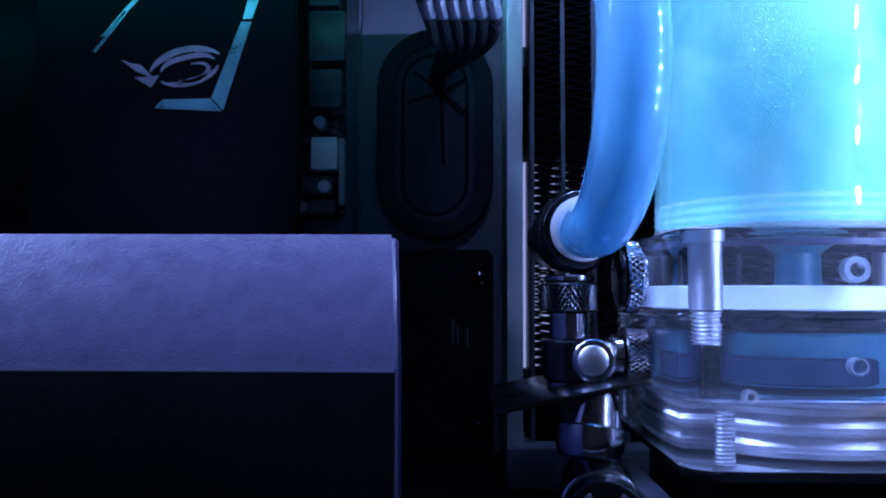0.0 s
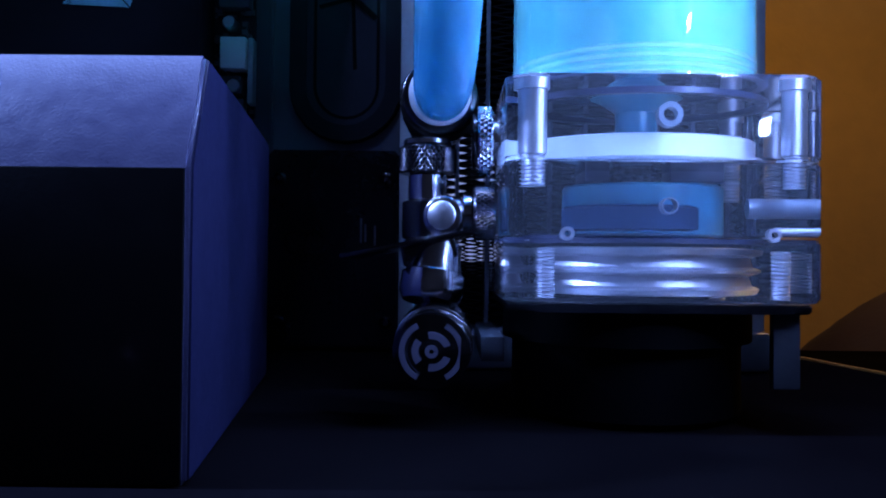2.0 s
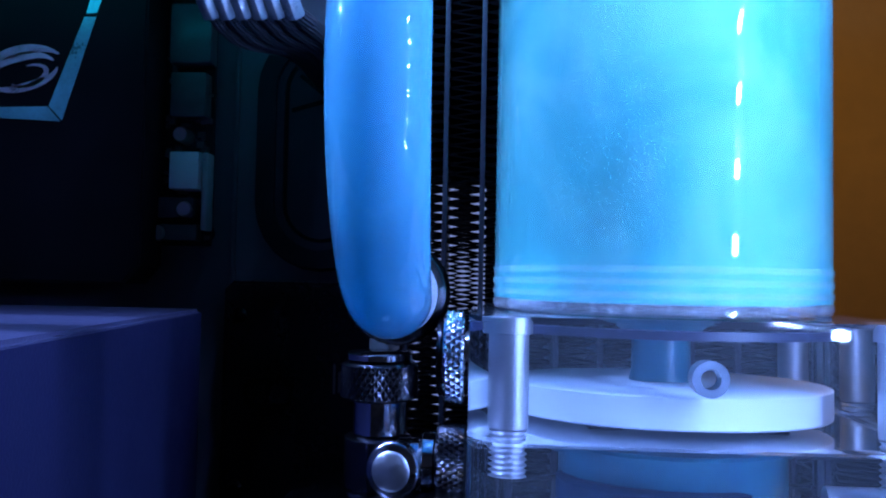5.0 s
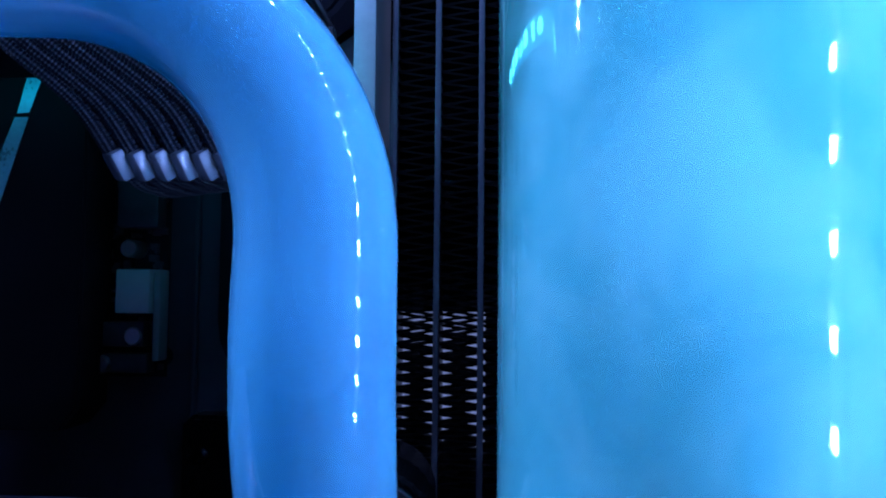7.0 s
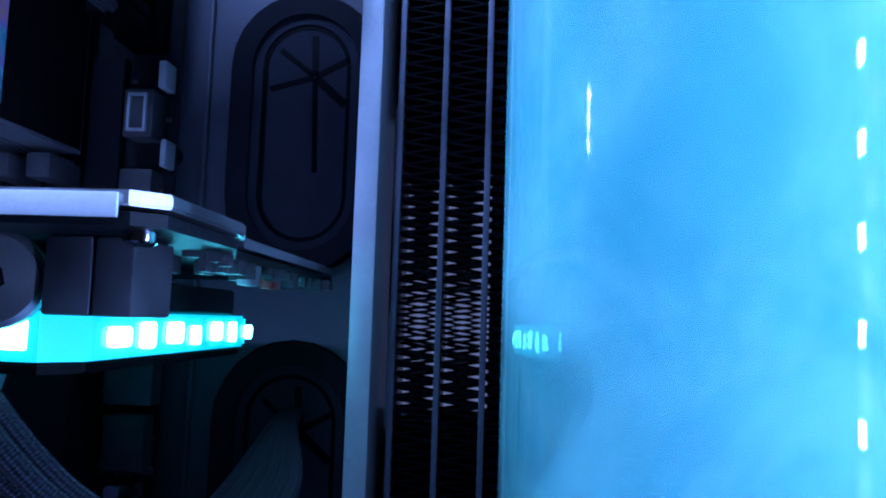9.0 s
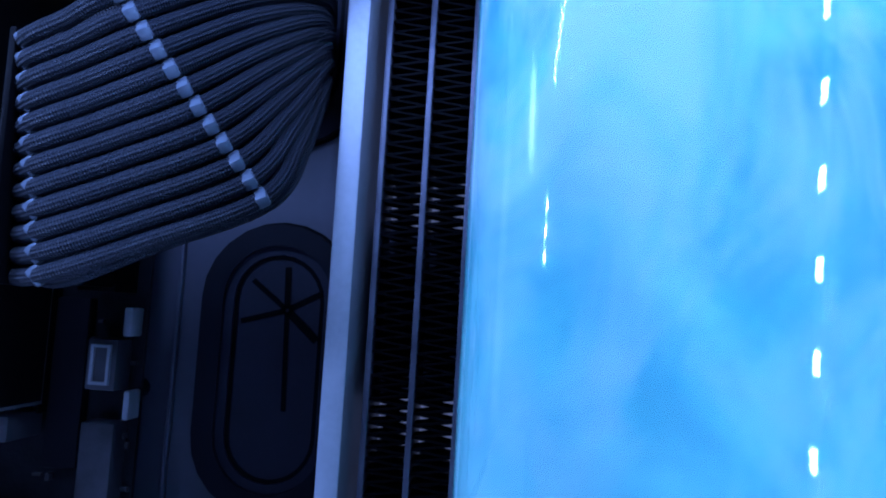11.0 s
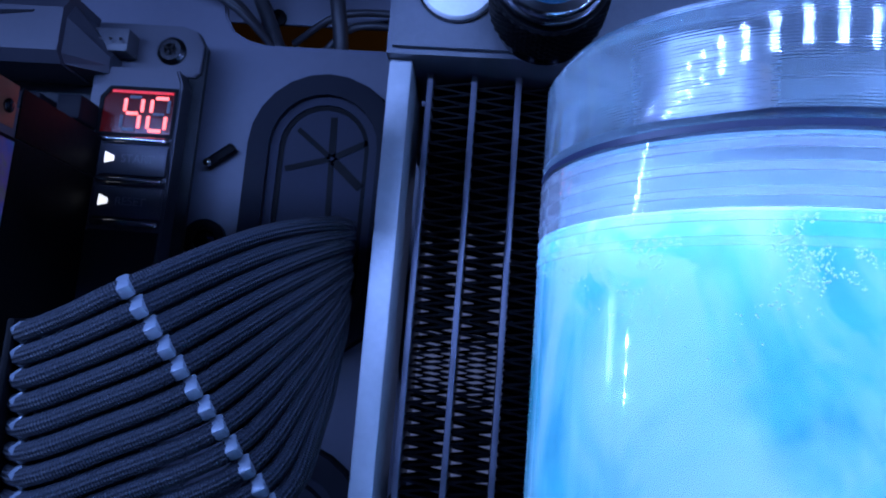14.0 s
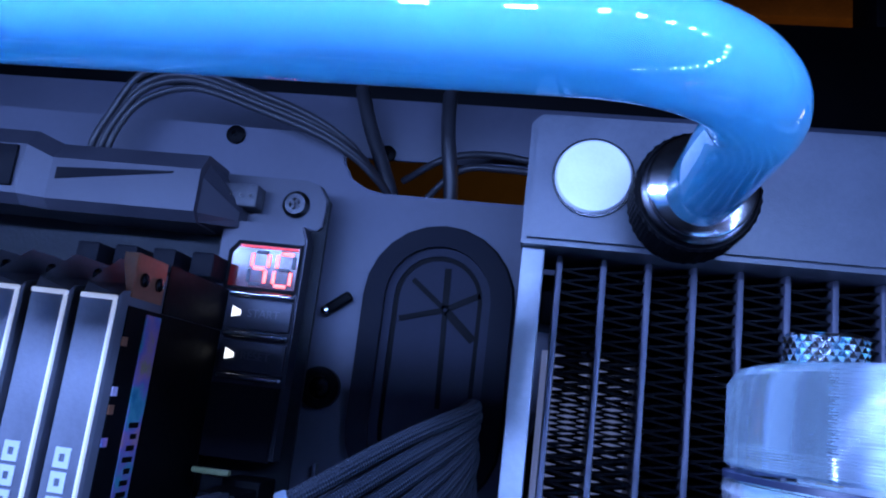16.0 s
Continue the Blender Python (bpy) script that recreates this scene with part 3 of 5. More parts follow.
build_led_strip((-420, -80, 210), (-420, -80, 262), (0.5, -0.86, 0.05), M_LEDLEFT, 16.7, (2.0, 2.0))


# ---- radiator ----
def build_radiator():
    r = thing("radiator", "tall black radiator with pale side channels and flat tubes", "radiator")
    top = [(-64.4, 297), (62.4, 297), (62.4, 327), (60.4, 329.5), (-62.0, 329.5), (-64.4, 327)]
    part("top_tank", prism(nb(), top, 60, 92, 1.4), M_RADPAINT, r, "black end tank with fine orange-peel paint")
    part("bottom_tank", box(nb(), (-64.4, 60, -77.5), (62.4, 92, -64), 1.4), M_RADPAINT, r)
    for x0, x1 in ((-64.0, -58.6), (56.6, 62.0)):
        bm = nb()
        box(bm, (x0, 64.6, -64), (x1, 92, 297), 0.5)
        part("side_channel", bm, M_RADEDGE, r, "pale grey side channel")
    xs = [-54.7 + 10.72 * i for i in range(11)]
    bm = nb()
    box(bm, (-0.75, 71.2, -64), (0.75, 90.4, 296.9), 0.35, 2)
    me = mesh_of("flat_tube", bm, M_FLATTUBE, True)
    for x in xs:
        ob = new("flat_tube", me)
        ob.parent, ob.location = r, (x / 1000, 0, 0)
    # folded fins between the flat tubes
    bm = nb()
    for y0, y1, phase in ((72.2, 80.6, 0), (81.2, 90, 1)):
        w, pitch, t, z, k, prev = 9.2, 1.4, 0.27, -63.5, phase, None
        while z < 296.0:
            x = -w / 2 if k % 2 else w / 2
            cur = [bm.verts.new(mm(x, y, z + d)) for y, d in ((y0, t), (y1, t), (y1, -t), (y0, -t))]
            if prev:
                for i in range(4):
                    j = (i + 1) % 4
                    bm.faces.new((prev[i], cur[i], cur[j], prev[j]))
            prev, z, k = cur, z + pitch, k + 1
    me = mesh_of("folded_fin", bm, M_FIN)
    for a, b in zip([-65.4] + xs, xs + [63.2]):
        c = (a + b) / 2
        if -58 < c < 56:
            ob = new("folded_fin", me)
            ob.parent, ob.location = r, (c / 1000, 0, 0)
    bm = nb()
    lathe(bm, (-48.9, 60.0, 313.8), (0, -1, 0), [(0, 9.0), (1.2, 9.0), (1.9, 8.5), (2.1, 0.01)], 40)
    badge = thing("round_badge", "round worn white plug on the radiator tank", "plug")
    part("disc", bm, M_BADGE, badge)
    part("rim", ring_part(nb(), (-48.9, 60.0, 313.8), (0, -1, 0), 9.05, 9.6, 0, 0.8, 40), M_DARKCHROME, badge)


build_radiator()


def build_fan():
    f = thing("radiator_fan", "black radiator fan with a glowing bar added behind the fins", "fan", "radiator fans")
    bm = nb()
    ring_part(bm, (0, 92.2, 0), (0, 1, 0), 56.5, 59.0, 0, 25.6, 48)
    for sx in (-1, 1):
        for sz in (-1, 1):
            box(bm, (sx * 59 - 7 * (sx + 1) , 92.3, sz * 59 - 7 * (sz + 1)), (sx * 59 - 7 * (sx - 1), 114, sz * 59 - 7 * (sz - 1)), 1)
    part("frame", bm, M_BLACK, f)
    # Glowing bar added here to make the bright patches seen through the fins.
    part("light_bar", box(nb(), (-56, 90.6, -38), (-31, 92.0, 38), 0.3), M_FINGLOW, f, "glowing bar added behind the fins")
    part("hub", lathe(nb(), (0, 96, 0), (0, 1, 0), [(0, 19), (1, 20), (14, 20)], 32), M_BLACK, f)
    bm = nb()
    rows = []
    for r in (19, 32, 44, 55):
        for dw, y in ((-0.26, 99), (0.26, 108)):
            a = dw + 0.006 * (r - 19)
            rows.append(bm.verts.new(mm(r * math.cos(a), y, r * math.sin(a))))
    for i in range(3):
        bm.faces.new((rows[2 * i], rows[2 * i + 1], rows[2 * i + 3], rows[2 * i + 2]))
    bmesh.ops.solidify(bm, geom=bm.faces[:], thickness=0.0015)
    me = mesh_of("blade", bm, M_FANBLADE)
    for k in range(9):
        ob = tagged(new("blade", me), "smoked fan blade")
        ob.parent, ob.matrix_basis = f, Matrix.Rotation(2 * math.pi * k / 9, 4, "Y")
    return f


fan = build_fan()
fan.location = mm(-1, 0, 237)
for z in (117, -3):
    copy_thing(fan, Matrix.Translation(mm(-1, 0, z)))


# ---- fittings and tubes ----
def build_fitting(name, label, origin, axis, rows, group=""):
    """rows: (part name, from, to, radius, material, knurl)."""
    f = thing(name, label, "fitting", group)
    for pn, a, b, rad, m, kn in rows:
        if kn:
            part(pn, knurled(nb(), origin, axis, rad, a, b, 72, max(3, int((b - a) / 1.1)), kn), m, f, smooth=False)
        else:
            part(pn, lathe(nb(), origin, axis, [(a, rad - 0.5), (a + 0.4, rad), (b - 0.4, rad), (b, rad - 0.5)], 36), m, f)
    return f


def build_tube(name, label, path, r, material):
    t = thing(name, label, "tube", "coolant tubes")
    clear(part("tube_wall", sweep(nb(), path, r, 72), M_TUBEWALL, t, "clear tube wall"))
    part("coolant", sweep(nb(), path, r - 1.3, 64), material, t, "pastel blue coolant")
    return t


# elbow rising beside the reservoir and turning towards the graphics card
loop = bend_path([(-50.5, 26, 2.5), (-46.6, -51, 1.4), (-47.3, -42, 70.4), (-150, -45, 72.6)], (33, 28.5), 40)
build_tube("coolant_tube", "glossy tube of pastel blue coolant bent up and over", loop, 7.2, M_LIQUIDDIM)
build_fitting("tube_fitting", "black compression fitting with a pale collar holding the blue tube", (-50.3, 24, 2.5), (0.04, -1, 0),
              [("body", -10, 8, 9.5, M_DARKCHROME, 0), ("knurled_nut", 8, 20, 10.6, M_BLACK, 0.25), ("dark_lip", 20, 24, 9.8, M_DARKCHROME, 0), ("pale_collar", 24.1, 26.4, 8.15, M_PIN, 0)], "fittings")
build_fitting("rotary_adapter", "stack of dark knurled and chrome rotary adapter rings", (-52.4, 2, -9), (0, 0, -1),
              [("upper_ring", 0, 1.8, 6.4, M_CHROME, 0), ("knurled_ring", 2, 9, 7.6, M_DARKCHROME, 0.25), ("chrome_neck", 9.1, 16, 5.0, M_CHROME, 0),
               ("dark_body", 16.1, 26, 6.6, M_DARKCHROME, 0), ("chrome_base", 26.1, 30, 6.0, M_CHROME, 0)], "fittings")
build_fitting("thumb_screw", "chrome diamond-knurled thumb screw on the side of the pump block", (-35.0, 0, -9.5), (-1, 0, 0),
              [("stem", -1, 1.0, 6, M_CHROME, 0), ("knurled_rim", 0.8, 4.6, 9.0, M_CHROME, 0.5), ("face", 4.6, 6.0, 7.4, M_DARKCHROME, 0)], "knobs")
build_fitting("side_adapter", "dark knurled adapter on the side of the pump block", (-35.0, -4, -28.5), (-1, 0, 0),
              [("knurled_ring", 0, 5.6, 7.0, M_DARKCHROME, 0.35), ("chrome_ring", 5.7, 8.4, 5.2, M_CHROME, 0), ("neck", 8.5, 13, 4.2, M_CHROME, 0)], "fittings")
build_fitting("plug_cap", "small chrome plug with a pale face", (-47.2, -4, -29.6), (-0.25, -1, 0.05),
              [("body", 0, 5, 5.0, M_CHROME, 0), ("face", 5, 6, 3.6, M_SILVER, 0)], "fittings")
cap = build_fitting("drain_cap", "chrome elbow fitting with a dark round cap and emblem", (-49.2, -14, -58.2), (-0.06, -1, -0.12),
                    [("chrome_base", -6, 4, 7.4, M_CHROME, 0), ("collar", 4.1, 12, 9.0, M_CHROME, 0), ("dark_cap", 12.2, 17.5, 8.6, M_DARKCHROME, 0)], "fittings")
# plain curved strokes standing for the stamped emblem
for cx, cz, rad, a0, a1, wide in ((0, 0, 6.5, -62, 62, 1.2), (0, 0, 6.5, 118, 242, 1.2), (0, 0, 3.6, 20, 100, 1.5), (0, 0, 3.6, 140, 220, 1.5), (0, 0, 3.6, 260, 340, 1.5), (0, 0, 1.0, 0, 350, 0.9)):
    bm, n = nb(), 14
    loops = [[bm.verts.new(mm(cx + (rad + dr) * math.cos(radians(a0 + (a1 - a0) * k / n)), y, cz + (rad + dr) * math.sin(radians(a0 + (a1 - a0) * k / n)))) for k in range(n + 1)]
             for dr, y in ((-wide / 2, -0.22), (wide / 2, -0.22), (wide / 2, 0.1), (-wide / 2, 0.1))]
    for k in range(4):
        p, q = loops[k], loops[(k + 1) % 4]
        for i in range(n):
            bm.faces.new((p[i], p[i + 1], q[i + 1], q[i]))
    for i in (0, n):
        bm.faces.new([l[i] for l in loops])
    bm.transform(Matrix.Translation(mm(-50.2, -31.5, -60.3)) @ Matrix.Rotation(radians(7), 4, "X"))
    part("emblem_stroke", bm, M_EMBLEM, cap, smooth=False)
neck = thing("elbow_neck", "chrome angled neck between adapter and drain cap", "fitting", "fittings")
part("neck_ring", lathe(nb(), (-50.5, -16, -45.5), (0.12, 0.25, 1), [(-5, 6.6), (-3, 7.6), (1.5, 7.6), (2.0, 6.8), (5, 6.2), (9, 6.0)], 30), M_CHROME, neck)
blade = thing("bracket_blade", "thin dark slanted metal bracket beside the pump", "bracket")
bm = nb()
box(bm, (-72, -21, -0.6), (-37, 22, 0.6), 0.3)
box(bm, (-58, -19, -5.2), (-45, 10, -0.5), 0.5)
bmesh.ops.rotate(bm, cent=mm(-71, 0, 0), matrix=Matrix.Rotation(radians(-11.5), 3, "Y"), verts=bm.verts[:])
bmesh.ops.translate(bm, vec=mm(0, 0, -39.6), verts=bm.verts[:])
part("plate", bm, M_DARKCHROME, blade)

# tube along the top from the radiator's fitting
top_loop = bend_path([(-28.5, 44, 305.2), (-29.5, -27, 303.4), (-260, -27, 302.4)], (27,), 48)
build_tube("coolant_tube", "glossy tube of pastel blue coolant running along the top", top_loop, 7.2, M_LIQUIDDIM)
build_fitting("radiator_fitting", "black knurled compression fitting with a chrome ring on the radiator", (-28.5, 60, 306.6), (0, -1, 0),
              [("base", 0, 6, 11.5, M_DARKCHROME, 0), ("knurled_nut", 6, 19, 13.0, M_BLACK, 0.3), ("black_neck", 19, 21.4, 11.8, M_DARKCHROME, 0),
               ("chrome_ring", 21.5, 24, 10.9, M_CHROME, 0)], "fittings")


# ---- reservoir and pump ----
def build_reservoir():
    res = thing("reservoir", "clear cylinder reservoir filled with swirling pastel blue coolant", "reservoir")
    part("coolant", lathe(nb(), (0, 0, 0), (0, 0, 1), [(2, 27.6), (2.5, 28.0), (242, 28.0), (244.6, 28.0)], 96), M_LIQUID, res, "opaque pastel blue coolant")
    bm = nb()
    ring_part(bm, (0, 0, 0), (0, 0, 1), 27.8, 30.3, 0.4, 252, 128)
    clear(part("tube_wall", bm, M_TUBEWALL, res, "clear acrylic tube"))
    clear(part("neck_film", ring_part(nb(), (0, 0, 0), (0, 0, 1), 27.3, 27.7, 244.8, 251.8, 96), M_FILM, res, "thin pale ring inside the tube above the surface"))
    rows = []
    for i in range(11):
        rows += [(i * 1.8, 5.4), (i * 1.8 + 0.9, 6.6)]
    part("threaded_stem", lathe(nb(), (-7, -3, 248), (0, 0, 1), rows, 36), M_SILVER, res, "threaded metal stem under the fill plug")
    # threads at both ends of the tube
    for z in (1.0, 3.0, 5.0, 7.0):
        clear(part("thread_ring", ring_part(nb(), (0, 0, z), (0, 0, 1), 29.6, 30.55, 0, 1.0, 72), M_ACRYL, res))
    for z in (252.4,):
        part("o_ring", ring_part(nb(), (0, 0, z), (0, 0, 1), 28.9, 30.4, 0, 0.8, 72), M_ORING, res)
    bm = lathe(nb(), (0, 0, 254), (0, 0, 1), [(0, 29.8), (0.4, 30.3), (11.5, 30.3), (13.6, 29.0), (14.2, 27.5), (14.3, 0.01)], 72)
    clear(part("cap", bm, M_CAP, res, "milky clear acrylic cap"))
    clear(part("cap_plug", lathe(nb(), (0, 0, 249.3), (0, 0, 1), [(0, 20), (0.4, 20.4), (4.2, 20.4), (4.5, 20)], 48), M_ACRYL, res))
    clear(part("inner_thread", ring_part(nb(), (0, 0, 250.2), (0, 0, 1), 20.6, 22.4, 0, 1.6, 60), M_ACRYL, res))
    part("top_screw_neck", lathe(nb(), (3, -4, 268.2), (0, 0, 1), [(0, 9.5), (2, 9.5)], 36), M_ORING, res)
    part("top_screw", knurled(nb(), (3, -4, 270.2), (0, 0, 1), 13.5, 0, 7.7, 84, 6, 0.6), M_CHROME, res, "chrome knurled fill plug", smooth=False)
    part("small_plug", knurled(nb(), (-12.5, 15, 268.3), (0, 0, 1), 6.5, 0, 7.1, 44, 6, 0.5), M_CHROME, res, "small chrome knurled plug", smooth=False)
    for z in (240.5, 243.0, 245.5, 248.0, 250.4):
        clear(part("thread_ring", ring_part(nb(), (0, 0, z), (0, 0, 1), 29.7, 30.5, 0, 0.9, 72), M_ACRYL, res))
    # foam clinging to the inside of the tube near the surface
    rnd = random.Random(11)
    vs, fs = [], []
    for i in range(9000):
        a, z = radians(rnd.uniform(180, 360)), rnd.gauss(241, 3.6)
        if z > 244 or noise.noise(Vector((a * 3.2, z * 0.16, 4.0))) + 0.5 * noise.noise(Vector((a * 11, z * 0.6, 9.0))) < 0.10:
            continue
        r, c = rnd.uniform(0.06, 0.20) / 1000, mm(28.0 * math.cos(a), 28.0 * math.sin(a), z)
        k = len(vs)
        vs += [c + Vector(d) * r for d in ((1, 0, 0), (-1, 0, 0), (0, 1, 0), (0, -1, 0), (0, 0, 1), (0, 0, -1))]
        fs += [(k + i1, k + i2, k + i3) for i1 in (0, 1) for i2 in (2, 3) for i3 in (4, 5)]
    me = bpy.data.meshes.new("foam")
    me.from_pydata(vs, [], fs)
    bm = nb()
    bm.from_mesh(me)
    bpy.data.meshes.remove(me)
    tagged(part("foam", bm, M_FOAM, res, "pale foam of tiny bubbles"), kind="stuff")
    return res


def build_pump():
    p = thing("pump_block", "clear acrylic pump block with metal bolts and blue coolant inside", "pump")
    out = rounded_square(34.5, 5.0)
    # the left front corner is cut off at a slant
    clear(part("upper_block", upright(nb(), out, -18.4, 0, 0.8), M_BLOCK, p, "clear acrylic block"))
    clear(part("middle_block", upright(nb(), out, -34.8, -18.9, 0.5), M_BLOCK, p, "clear acrylic block"))
    clear(part("lower_block", upright(nb(), out, -49, -35.3, 0.8), M_BLOCK, p, "clear acrylic block"))
    part("white_plate", lathe(nb(), (-0.4, 0, -17.0), (0, 0, 1), [(0, 26.6), (0.3, 27.0), (5.0, 27.0), (5.3, 26.6)], 72), M_FROST, p, "frosted white plate")
    part("inlet_stem", lathe(nb(), (-1.0, 0, -11.6), (0, 0, 1), [(0, 5.4), (2.5, 5.0), (7.5, 5.0), (10, 8.5), (11.0, 11)], 36), M_LIQSHADE, p)
    part("chamber", lathe(nb(), (0.6, 0, -33.9), (0, 0, 1), [(0, 18.5), (0.6, 19.0), (11.2, 19.0), (11.8, 18.4)], 48), M_LIQSHADE, p, "blue coolant in the pump chamber")
    part("outlet_channel", lathe(nb(), (21, -18, -28.0), (1, 0, 0), [(0, 2.3), (13.3, 2.3)], 24), M_COMB, p)
    part("outlet_pin", lathe(nb(), (25, -26, -33.4), (1, 0, 0), [(0, 0.9), (9.3, 0.9)], 16), M_SILVER, p)
    part("rotor_cup", lathe(nb(), (-2.2, -5.0, -33.3), (0, 0, 1), [(0, 16.2), (0.5, 17.0), (5.4, 17.0), (6.0, 16.2)], 40), M_ROTOR, p, "dark rotor cup in the chamber")
    for x0, x1 in ((-14.5, -8.6), (5.2, 18.0)):
        part("dark_seat", box(nb(), (x0, -10, -21.6), (x1, 8, -17.6), 0.4), M_ORING, p)
    for k in range(3):
        clear(part("stem_thread", ring_part(nb(), (-1.4, -4, -21.6 + 1.4 * k), (0, 0, 1), 4.0, 5.8, 0, 0.8, 30), M_ACRYL, p))
    steps = [(0, 20), (0.3, 26.6), (1.6, 27.4), (2.4, 25.6), (4.6, 24.8), (5.4, 27.6), (6.0, 27.8), (6.8, 25.8), (9.0, 25.2), (9.6, 27.9), (10.8, 28.2), (11.2, 24)]
    part("metal_collar", lathe(nb(), (0.4, 0, -48.2), (0, 0, 1), steps, 72), M_SILVER, p, "stepped polished metal collar")
    part("seal", ring_part(nb(), (0, 0, -36.2), (0, 0, 1), 26.5, 28.6, 0, 1.2, 60), M_ORING, p)
    part("top_seal", ring_part(nb(), (0, 0, -3.2), (0, 0, 1), 27.0, 29.4, 0, 1.4, 60), M_ORING, p)
    for x, y in ((-28, -28.5), (28.5, -28.5), (28.5, 28.5), (-28, 28.5)):
        b = part("bolt", lathe(nb(), (x, y, -0.3), (0, 0, -1), [(0, 3.3), (2.4, 3.3), (2.5, 2.75), (16.6, 2.75)], 24), M_SILVER, p, "steel bolt")
        rows = []
        for i in range(9):
            rows += [(16.6 + i * 0.85, 2.1), (16.95 + i * 0.85, 2.65)]
        part("thread", lathe(nb(), (x, y, -0.3), (0, 0, -1), rows, 20), M_SILVER, b)
    for x, y in ((-25.5, -29), (25.5, -29), (25.5, 29), (-25.5, 29)):
        rows = []
        for i in range(13):
            rows += [(i * 0.85, 1.7), (0.35 + i * 0.85, 2.25)]
        part("lower_screw", lathe(nb(), (x, y, -37.8), (0, 0, -1), rows, 18), M_SILVER, p, "threaded steel screw")
    for x, z in ((0.7, -8.5), (0.7, -28.2)):
        part("front_plug", ring_part(nb(), (x, -32.4, z), (0, -1, 0), 1.5, 2.7 if z > -10 else 1.8, -2.5, 1.2, 24), M_COMB, p)
    for x in (-21.1, 23.1):
        part("set_screw", ring_part(nb(), (x, -32.6, -34.4), (0, -1, 0), 0.7, 1.5, -2, 0.6, 18), M_SILVER, p)
    part("mount_ring", upright(nb(), rounded_square(33.5, 6), -51.4, -49.4, 0.4), M_BLACK, p, "black mounting plate")
    part("motor", lathe(nb(), (-1.5, 0, -51.4), (0, 0, -1), [(0, 31), (8, 31), (8.5, 28.5), (25, 28.5), (26.4, 27)], 48), M_BLACK, p, "black pump motor")
    part("mount_tab", box(nb(), (24.5, -30, -68), (30.5, -27.5, -51.5), 0.5), M_RADPAINT, p)
    part("mount_tab", box(nb(), (-39, -20, -64), (-33.5, 20, -58), 0.5), M_RADPAINT, p)


build_reservoir()
build_pump()


# ---- power supply cover ----
def build_psu():
    p = thing("power_supply_cover", "textured black power supply cover with a chamfered top edge", "power supply")
    # plan corners: front right, back right; the right side runs slightly inwards to the back
    xr = lambda y: -89.5 - (y + 72) * 0.131
    bm = nb()
    prof = [(-72, -77.9), (-72, -25), (-59, -3.4), (45, -3.4), (45, -77.9)]
    a = [bm.verts.new(mm(xr(y), y, z)) for y, z in prof]
    b = [bm.verts.new(mm(-330, y, z)) for y, z in prof]
    bm.faces.new(a), bm.faces.new(b[::-1])
    for i in range(5):
        bm.faces.new((a[i], b[i], b[(i + 1) % 5], a[(i + 1) % 5]))
    bmesh.ops.bevel(bm, geom=bm.edges[:], offset=0.0007, segments=2, affect="EDGES")
    part("cover", bm, M_PSU, p)
    # Front and side sheets are near-black to paint the cover's shaded faces.
    part("front_panel", box(nb(), (-329, -72.9, -77.5), (-90.0, -72.05, -25.6), 0.3), M_BLACK, p, "front panel sheet coloured black for its shade")
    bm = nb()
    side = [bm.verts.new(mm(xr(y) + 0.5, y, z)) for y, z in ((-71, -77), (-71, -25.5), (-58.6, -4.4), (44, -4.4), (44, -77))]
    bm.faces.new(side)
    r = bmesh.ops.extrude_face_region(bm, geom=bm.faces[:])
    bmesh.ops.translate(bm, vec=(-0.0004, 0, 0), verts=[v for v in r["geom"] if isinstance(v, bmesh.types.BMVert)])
    part("side_panel", bm, M_SIDESHADE, p, "side panel sheet darkened for its shade")


build_psu()


# ---- mainboard ----
def bars(parent, name, rows, y, material, depth=0.25):
    for x, z, w, h, a in rows:
        bm = nb()
        box(bm, (-w / 2, y - depth, -h / 2), (w / 2, y, h / 2))
        bmesh.ops.rotate(bm, cent=(0, 0, 0), matrix=Matrix.Rotation(radians(a), 3, "Y"), verts=bm.verts[:])
        bmesh.ops.translate(bm, vec=mm(x, 0, z), verts=bm.verts[:])
        part(name, bm, material, parent)


